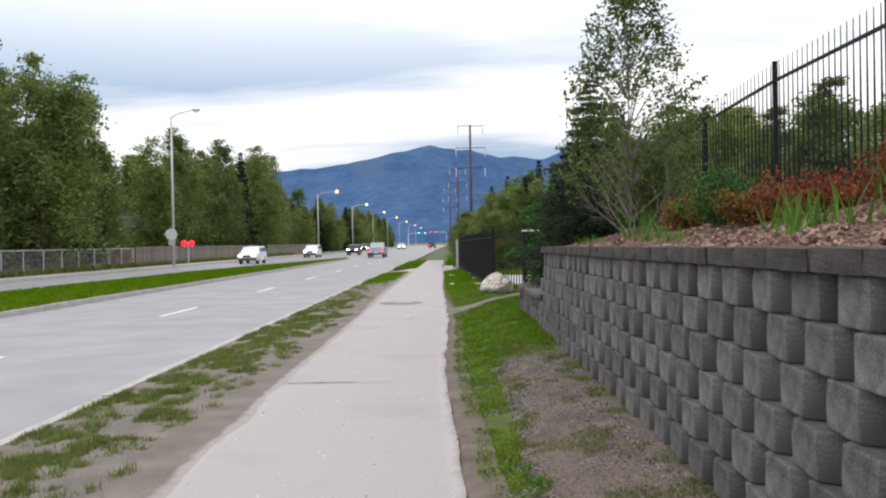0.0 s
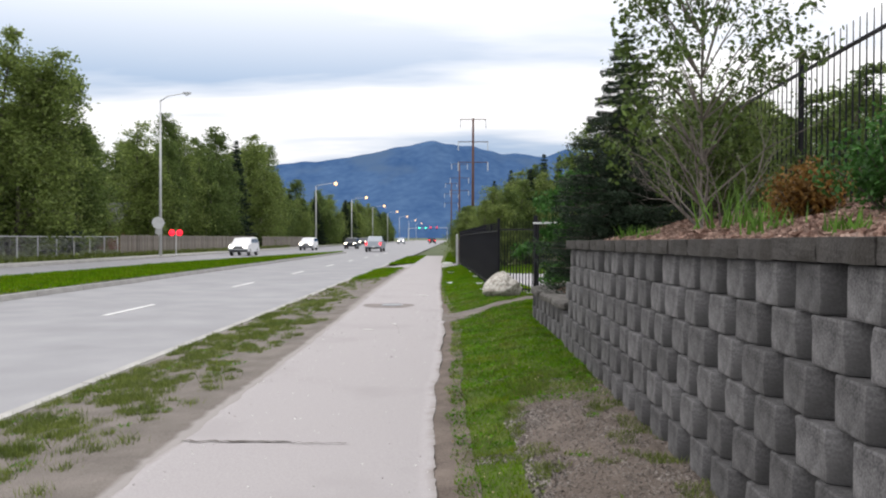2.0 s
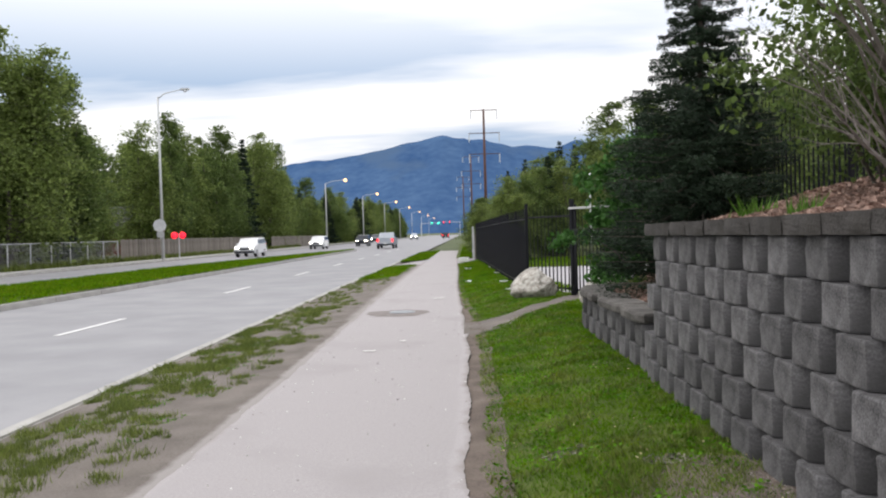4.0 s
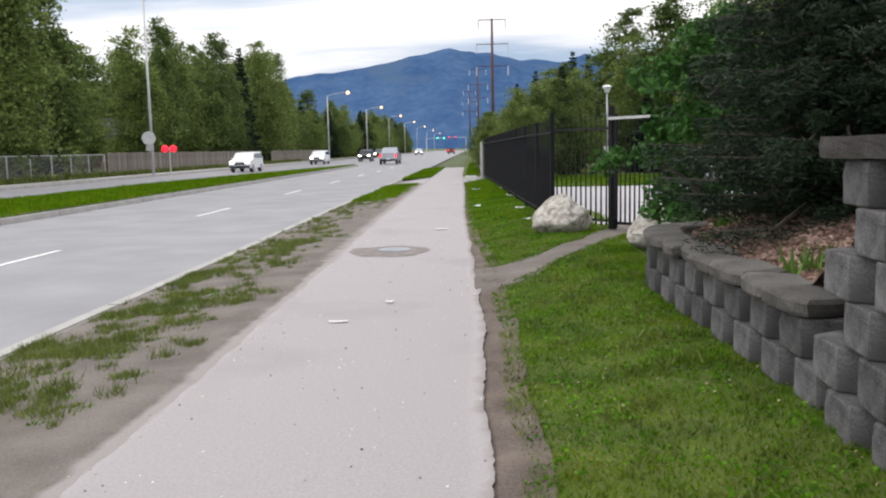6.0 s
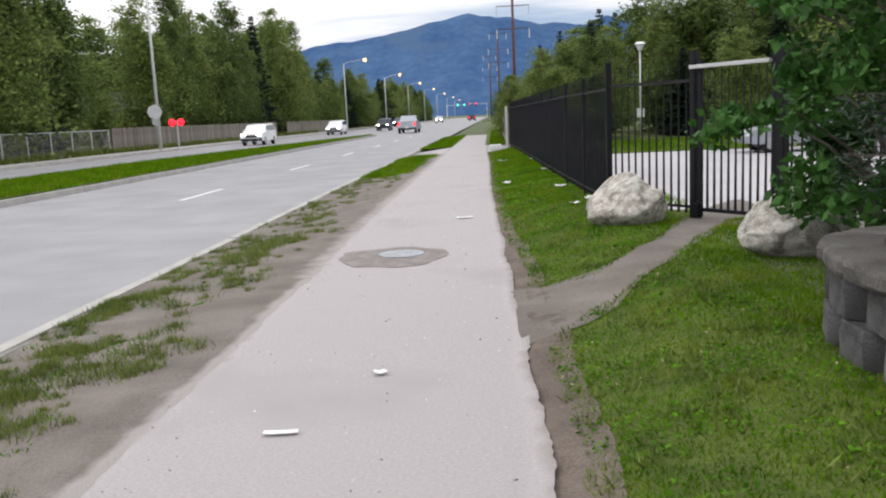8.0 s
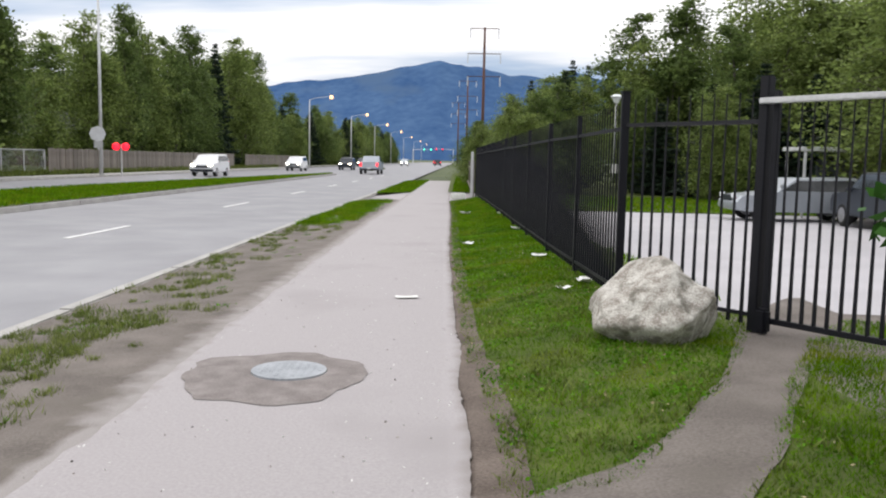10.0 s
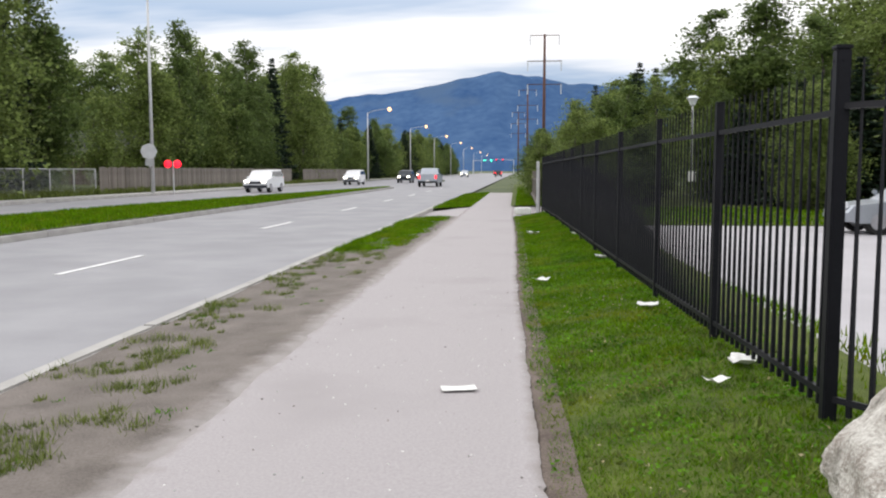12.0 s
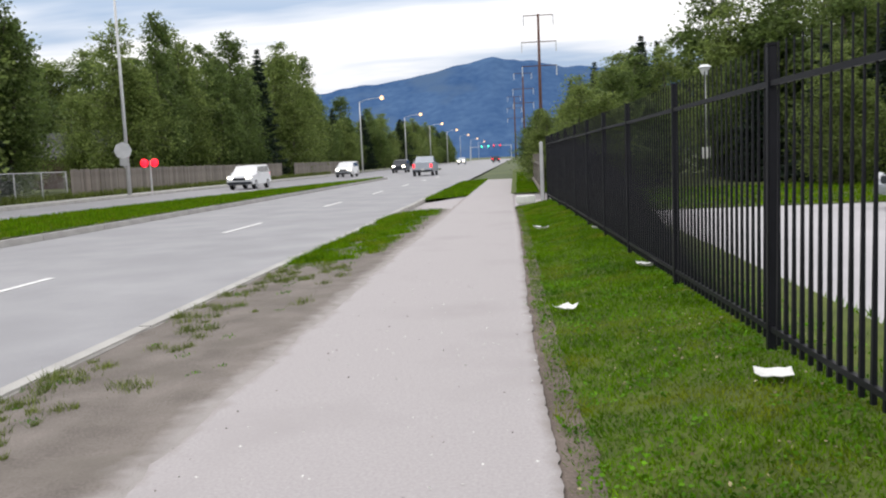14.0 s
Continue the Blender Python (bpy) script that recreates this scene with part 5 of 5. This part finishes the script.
def build_vehicle(name, kind, at, turn, mat, label, lights="front"):
    outline, width, glass = OUTLINES[kind]
    car = thing(name, at, label, "car" if kind != "pickup" else "pickup truck", "vehicles", turn)
    body = profile_body(outline, width, mat, "body", car)
    g = profile_body(glass, width + 0.02, M["car_glass"], "glasshouse", car, 0.0, 0.16, 1.0)
    ext = [p[0] for p in outline]
    front, back = max(ext), min(ext)
    wh = bmesh.new()
    bmesh.ops.create_cone(wh, cap_ends=True, segments=22, radius1=0.35, radius2=0.35, depth=0.24)
    bmesh.ops.bevel(wh, geom=[e for e in wh.edges if len(e.link_faces) == 2 and any(len(q.verts) > 4 for q in e.link_faces)], offset=0.04, segments=2, affect="EDGES")
    first = part("wheel", wh, M["rubber"], car)
    rim = bmesh.new()
    bmesh.ops.create_cone(rim, cap_ends=True, segments=14, radius1=0.22, radius2=0.2, depth=0.26)
    r0 = part("rim", rim, M["rim"], first, "silver rim")
    wheels = [first] + [new("wheel", first.data) for _ in range(3)]
    for i, ob in enumerate(wheels):
        ob.parent = car
        ob.matrix_basis = pose((-1 if i % 2 else 1) * (width / 2 - 0.12), (front - 0.88) if i < 2 else (back + 0.9), 0.35, 0, 90, 0)
        if i:
            r = new("rim", r0.data)
            r.parent = ob
    for s in (-1, 1):
        part("headlight", box_bm((0.36, 0.10, 0.18), (s * (width / 2 - 0.28), front - 0.06, 0.80), 0.03), M["headlight"] if lights == "front" else M["lamp_white"], car)
        part("tail_light", box_bm((0.18, 0.08, 0.34), (s * (width / 2 - 0.16), back + 0.02, 0.98), 0.02), M["tail_light"], car)
        part("mirror", box_bm((0.2, 0.1, 0.14), (s * (width / 2 + 0.06), front - 1.45, 1.12), 0.03), mat, car)
    part("grille", box_bm((width * 0.5, 0.06, 0.2), (0, front - 0.03, 0.72), 0.02), M["car_dark"], car)
    part("bumper", box_bm((width * 0.96, 0.16, 0.22), (0, front - 0.06, 0.48), 0.05), M["car_dark"] if kind == "suv" else mat, car)
    part("bumper", box_bm((width * 0.96, 0.16, 0.22), (0, back + 0.06, 0.52), 0.05), M["car_dark"] if kind != "van" else mat, car)
    part("number_plate", box_bm((0.32, 0.02, 0.15), (0, back - 0.03, 0.62)), M["paper"], car)
    return car


build_vehicle("car", "suv", (-19.6, 84, ROAD_Z), 180, M["car_white"], "white sport utility car driving on the far carriageway")
build_vehicle("car", "suv", (-19.4, 118, ROAD_Z), 180, M["car_white"], "white car with lit headlights on the far carriageway")
build_vehicle("car", "suv", (-15.6, 134, ROAD_Z), 180, M["car_dark"], "dark car with lit headlights on the far carriageway")
build_vehicle("car", "van", (-19.2, 185, ROAD_Z), 180, M["car_dark"], "distant dark car with lit headlights")
build_vehicle("car", "van", (-14.6, 240, ROAD_Z), 180, M["car_silver"], "distant silver car with lit headlights")
build_vehicle("pickup_truck", "pickup", (-9.6, 108, ROAD_Z), 0, M["car_silver"], "silver pickup truck driving away with red tail lights", "rear")
build_vehicle("car", "suv", (-6.2, 250, ROAD_Z), 0, M["car_dark"], "distant dark car with red tail lights", "rear")
build_vehicle("car", "suv", (-9.0, 330, ROAD_Z), 0, M["car_dark"], "distant dark car with red tail lights", "rear")
build_vehicle("estate_car", "wagon", (10.5, 46.2, -0.36), 90, M["car_silver"], "silver estate car parked in the car park", "none")
build_vehicle("car", "suv", (11.9, 42.6, -0.36), 0, M["car_dark"], "dark car parked beside the silver estate car", "none")


def lot_lamp(at, h, label):
    lamp = thing("lamp_post", at, label, "lamp post", "car park lamp posts")
    v, f = tube([(0, 0, -0.1), (0, 0, h)], [0.06, 0.045], 8)
    mesh_ob("pole", v, f, M["galvanised"], lamp, True)
    bm = bmesh.new()
    bmesh.ops.create_cone(bm, cap_ends=True, segments=16, radius1=0.12, radius2=0.26, depth=0.34)
    part("lamp_head", bm, M["lamp_white"], lamp).matrix_basis = pose(0, 0, h + 0.15)
    bm = bmesh.new()
    bmesh.ops.create_cone(bm, cap_ends=True, segments=16, radius1=0.32, radius2=0.16, depth=0.12)
    part("lamp_cap", bm, M["lamp_white"], lamp).matrix_basis = pose(0, 0, h + 0.38)
    part("notice", box_bm((0.42, 0.02, 0.5), (0.0, -0.08, 1.5), 0.004), M["paper"], lamp, "white notice plate")
    return lamp


lot_lamp((7.9, 64.7, -0.4), 5.0, "slim white lamp post in the car park")
lot_lamp((8.2, 86, -0.4), 5.0, "slim white lamp post beyond the car park")


def shelter():
    ob = thing("bus_shelter", (13.6, 48.4, -0.35), "small pale flat-roofed shelter beside the parked cars", "shelter")
    part("roof", box_bm((5.0, 1.8, 0.14), (0, 0, 2.35), 0.02), M["galvanised"], ob)
    for x in (-2.35, 2.35):
        for y in (-0.8, 0.8):
            part("post", box_bm((0.08, 0.08, 2.3), (x, y, 1.15), 0.01), M["galvanised"], ob)
    part("back_panel", box_bm((2.6, 0.04, 1.6), (0, 0.8, 1.2)), M["window_glass"], ob)


shelter()


def marker_post():
    ob = thing("marker_post", (0.02, 48.3, 0.0), "white marker post with a grey utility box", "post")
    part("post", box_bm((0.09, 0.09, 1.75), (0, 0, 0.8), 0.02), M["galvanised"], ob)
    part("utility_box", box_bm((0.22, 0.16, 0.4), (0.24, 0.05, 1.05), 0.02), M["galvanised"], ob)
    part("box_leg", box_bm((0.06, 0.06, 0.95), (0.24, 0.05, 0.4), 0.01), M["galvanised"], ob)
    bag = thing("white_box", (-0.45, 47.2, 0.05), "small white box lying on the grass", "box")
    part("box", box_bm((0.5, 0.35, 0.22), (0, 0, 0.11), 0.03), M["paper"], bag)


marker_post()
board_fence(0.12, 50.5, 66, 1.5, "brown timber board fence past the steel fence")


# ---------------------------------------------------------------- grass, gravel and mulch chips
def build_grass():
    rng = np.random.default_rng(77)

    def scatter(name, n, box, zf, keep, h, w, mat, label, lean=0.6):
        x, y = rng.uniform(box[0], box[1], n), rng.uniform(box[2], box[3], n)
        ok = np.array([keep(a, b) for a, b in zip(x, y)])
        x, y = x[ok], y[ok]
        z = np.array([zf(a, b) for a, b in zip(x, y)]) - 0.01
        hh = h * rng.uniform(0.5, 1.3, len(x)) * np.array([0.75 + 0.5 * abs(wobble(a, b, 1.3, 2)) for a, b in zip(x, y)])
        tagged(quads_ob(name, blades(rng, x, y, z, hh, np.full(len(x), w), lean), mat, None, 3), label, "grass", kind="stuff")

    def dirt_path(x, y):
        # bare trodden way from the footpath to the gate
        c = float(np.interp(x, [-0.5, 0.3, 1.0, 1.9, 2.6], [20.8, 21.3, 22.5, 24.6, 25.6]))
        half = float(np.interp(x, [-0.5, 0.2, 1.0, 2.0], [1.1, 0.45, 0.38, 0.5]))
        return abs(y - c) < half * (1 + 0.35 * wobble(x, y, 2.5))

    def bare(x, y):
        # gravelly ground in front of the high wall
        edge = 12.1 + 0.9 * wobble(x, y, 1.4, 31) - 0.6 * (x < 0.3)
        return y < edge and x > 0.28 + 0.12 * wobble(y, 0, 0.9)

    def lawn_keep(x, y):
        if x < right_edge(y) + 0.07 + 0.06 * wobble(y, 0, 2.5) + (0.06 if y < 24 else -0.03):
            return False
        if dirt_path(x, y):
            return False
        if y < 12.0 and wobble(x, y, 1.5, 3) < 0.05 + (0.10 if bare(x, y) else -0.35):
            return False
        return not bare(x, y) or wobble(x, y, 2.5, 6) > 0.28

    scatter("lawn_grass", 270000, (-0.6, 1.25, 4, 27), lawn_z, lawn_keep, 0.036, 0.0042, M["grass"], "short bright green lawn grass beside the footpath", 1.3)
    scatter("lawn_grass", 170000, (-0.8, 0.98, 27, 47.3), lawn_z, lawn_keep, 0.042, 0.006, M["grass"], "short bright green lawn grass along the fence", 1.3)
    scatter("gate_grass", 46000, (1.2, 2.9, 19.5, 25.3), lambda x, y: gate_z(x, y) if x > 1.55 else lawn_z(x, y), lambda x, y: not dirt_path(x, y) and x > 1.2 and (y > 20.45 or x < bed_left(y) - 0.25), 0.045, 0.0045, M["grass"], "short green grass round the boulder", 1.2)
    scatter("weed_grass", 34000, (-0.4, 1.25, 3, 28), lawn_z, lambda x, y: lawn_keep(x, y) and wobble(x, y, 3.0, 8) > 0.12, 0.06, 0.010, M["grass_dry"], "broad-leaved weeds in the lawn", 1.2)
    scatter("wall_foot_weeds", 60000, (0.25, 1.2, 3, 13.6), lawn_z, lambda x, y: wobble(x, y, 2.1, 21) + 0.5 * wobble(x, y, 6.0, 22) + 0.25 * (x - 0.75) + 0.05 * max(0.0, y - 10) > 0.22, 0.05, 0.0045, M["grass_dry"], "straggling grass and weeds in the gravel by the wall", 1.0)
    scatter("lot_edge_grass", 14000, (0.9, 3.6, 26.0, 47), lambda x, y: lot_z(x, y), lambda x, y: x < 2.0 + 0.02 * (y - 26) and x > 1.0, 0.10, 0.010, M["grass"], "grass edge of the car park behind the fence")

    def tufts(name, n, box, keep, per, r, h, w, mat, label):
        cx, cy = rng.uniform(box[0], box[1], n), rng.uniform(box[2], box[3], n)
        ok = np.array([keep(a, b) for a, b in zip(cx, cy)])
        cx, cy = cx[ok], cy[ok]
        size = rng.uniform(0.35, 1.0, len(cx)) ** 1.5
        x = np.repeat(cx, per) + rng.normal(size=len(cx) * per) * np.repeat(size, per) * r
        y = np.repeat(cy, per) + rng.normal(size=len(cx) * per) * np.repeat(size, per) * r * 1.3
        inside = np.array([KERB + 0.03 < a < left_edge(b) + 0.05 for a, b in zip(x, y)])
        sz = np.repeat(size, per)[inside]
        x, y = x[inside], y[inside]
        z = np.array([verge_z(a, b) for a, b in zip(x, y)])
        tagged(quads_ob(name, blades(rng, x, y, z, h * (0.5 + sz) * rng.uniform(0.4, 1.2, len(x)), np.full(len(x), w), 1.0), mat, None, 3), label, "grass", kind="stuff")

    def tuft_chance(x, y):
        f = (x - KERB) / (walk_left(y) - KERB)
        dense = float(np.interp(y, [5, 8, 13, 18, 22, 27, 34, 38, 47], [0.55, 0.7, 1.0, 1.0, 0.8, 0.22, 0.16, 1.0, 1.0]))
        side = float(np.interp(f, [0, 0.12, 0.5, 0.68, 0.8, 0.9], [0.9, 1.0, 0.75, 0.42, 0.12, 0.0]))
        patch = 0.55 + 1.7 * wobble(x, y, 1.7, 11)
        return rng.uniform() < dense * side * max(0.06, patch)

    tufts("verge_grass", 6200, (KERB, -2.2, 5, 36), tuft_chance, 80, 0.06, 0.06, 0.0042, M["grass_dry"], "patchy dull green grass tufts in the soil verge")
    tufts("verge_grass", 5000, (KERB, -2.3, 36, 47), tuft_chance, 30, 0.10, 0.07, 0.007, M["grass"], "bright green grass tufts at the end of the verge")
    tufts("verge_weeds", 2200, (KERB, -2.2, 5, 36), tuft_chance, 40, 0.045, 0.028, 0.010, M["clover"], "low green weeds in the soil verge")
    scatter("far_verge_grass", 16000, (KERB, -2.4, 54.5, 75), verge_z, lambda x, y: True, 0.11, 0.018, M["grass"], "green grass on the verge past the driveway")
    scatter("far_lawn_grass", 14000, (-0.7, 0.9, 54.5, 90), lambda x, y: 0.03, lambda x, y: x > walk_right(y), 0.11, 0.018, M["grass"], "green grass strip past the driveway")
    scatter("median_grass", 110000, (-17.3, -12.05, 14, 97), lambda x, y: -0.05, lambda x, y: x > median_far(y), 0.12, 0.02, M["grass"], "mown green grass of the median")
    scatter("far_grass", 60000, (-30.0, -26.1, 36, 140), lambda x, y: -0.12, lambda x, y: wobble(x, y, 0.5, 3) > -0.3, 0.45, 0.04, M["grass_dry"], "rough uncut grass at the foot of the far fence")
    scatter("lot_grass", 30000, (2, 40, 49, 62), lambda x, y: -0.34, lambda x, y: True, 0.14, 0.03, M["grass"], "green grass strip beyond the car park")

    def chips(name, n, box, zf, keep, size, mat, label):
        x, y = rng.uniform(box[0], box[1], n), rng.uniform(box[2], box[3], n)
        ok = np.array([keep(a, b) for a, b in zip(x, y)])
        x, y = x[ok], y[ok]
        c = np.stack([x, y, np.array([zf(a, b) for a, b in zip(x, y)]) + size * 0.25], 1)
        tagged(quads_ob(name, leaf_quads(rng, c, size, 1.3, 0.6), mat), label, "loose ground", kind="stuff")

    chips("gravel", 60000, (0.0, 1.22, 3, 13.6), lawn_z, lambda x, y: bare(x, y) or wobble(x, y, 2, 1) > 0.35, 0.017, M["gravel"], "loose grey-brown gravel at the foot of the wall")
    chips("mulch_chips", 36000, (1.45, 3.3, 2, 16), bed_z, lambda x, y: True, 0.05, M["mulch"], "reddish wood-chip mulch on the bank")
    chips("mulch_chips", 14000, (1.5, 3.3, 16, 20.1), bed_z, lambda x, y: x > bed_left(y) + 0.05, 0.05, M["mulch"], "reddish wood-chip mulch on the low bed")
    chips("footpath_grit", 1100, (-2.2, -0.2, 4, 36), lambda x, y: 0.0, lambda x, y: left_edge(y) < x < right_edge(y) and rng.uniform() < 0.25 + 0.75 * (x < left_edge(y) + 0.25), 0.012, M["gravel"], "loose grit on the footpath")
    chips("white_grit", 700, (-2.2, -0.2, 4, 34), lambda x, y: 0.0, lambda x, y: left_edge(y) < x < right_edge(y), 0.011, M["paper"], "tiny pale stones on the footpath")
    chips("grit", 9000, (KERB, -1.9, 5, 34), verge_z, lambda x, y: x < left_edge(y) + 0.05, 0.018, M["gravel"], "loose grit on the soil verge")
    chips("clover", 42000, (-0.5, 1.25, 5, 34), lambda x, y: lawn_z(x, y) + 0.016, lambda x, y: lawn_keep(x, y) and wobble(x, y, 2.2, 15) + 0.5 * wobble(x, y, 7.0, 16) > 0.08, 0.019, M["clover"], "small clover and plantain leaves in the lawn")
    chips("lawn_litter", 2600, (-0.5, 1.25, 5, 32), lambda x, y: lawn_z(x, y) + 0.03, lambda x, y: lawn_keep(x, y) and wobble(x, y, 1.1, 19) > 0.0, 0.014, M["fallen_leaf"], "pale dry leaf scraps in the grass")
    # trodden soil laid over the lawn base
    tagged(sheet("dirt_edge", lambda y: right_edge(y) - 0.06, lambda y: right_edge(y) + 0.22 + (0.04 if y < 24 else -0.05), lambda x, y: lawn_z(x, y) + 0.008 - 0.03 * min(1.0, max(0.0, (right_edge(y) + 0.015 - x) / 0.05)), -15, 46, 0.12, 10, M["soil_brown"]),
           "narrow brown soil edge beside the footpath", "soil", kind="structure")

    xs = np.linspace(-0.36, 2.7, 28)

    def path_row(x):
        c = float(np.interp(x, [-0.5, 0.3, 1.0, 1.9, 2.6], [20.8, 21.3, 22.5, 24.6, 25.6]))
        half = float(np.interp(x, [-0.5, 0.2, 1.0, 2.0], [1.05, 0.6, 0.5, 0.6]))
        return c, half * (1 + 0.25 * wobble(x, 0, 2.3))
    verts, faces = [], []
    for x in xs:
        c, half = path_row(x)
        for i in range(9):
            y = c + half * (i / 4 - 1)
            verts.append((x, y, lawn_z(x, y) + 0.008 if x < 1.6 else 0.17))
    for a in range(len(xs) - 1):
        for i in range(8):
            faces.append((a * 9 + i, (a + 1) * 9 + i, (a + 1) * 9 + i + 1, a * 9 + i + 1))
    tagged(mesh_ob("dirt_path", verts, faces, M["soil"], smooth=True), "trodden grey-brown dirt path to the gate", "path", kind="structure")
    verts, faces = [], []
    ys = np.linspace(2, 14.2, 90)
    for y in ys:
        for i in range(7):
            x = 0.25 + i * 0.17
            verts.append((x, y, lawn_z(x, y) + 0.012 * max(-3.0, min(0.6, 2.2 * (12.9 + 0.9 * wobble(x, y, 1.4, 31) - y), 5.0 * (x - 0.36 - 0.18 * wobble(x, y, 1.3, 6))))))
    for a in range(len(ys) - 1):
        for i in range(6):
            faces.append((a * 7 + i, a * 7 + i + 1, (a + 1) * 7 + i + 1, (a + 1) * 7 + i))
    tagged(mesh_ob("gravel_ground", verts, faces, M["soil_brown"], smooth=True), "bare gravelly soil at the foot of the wall", "soil", kind="structure")


build_grass()
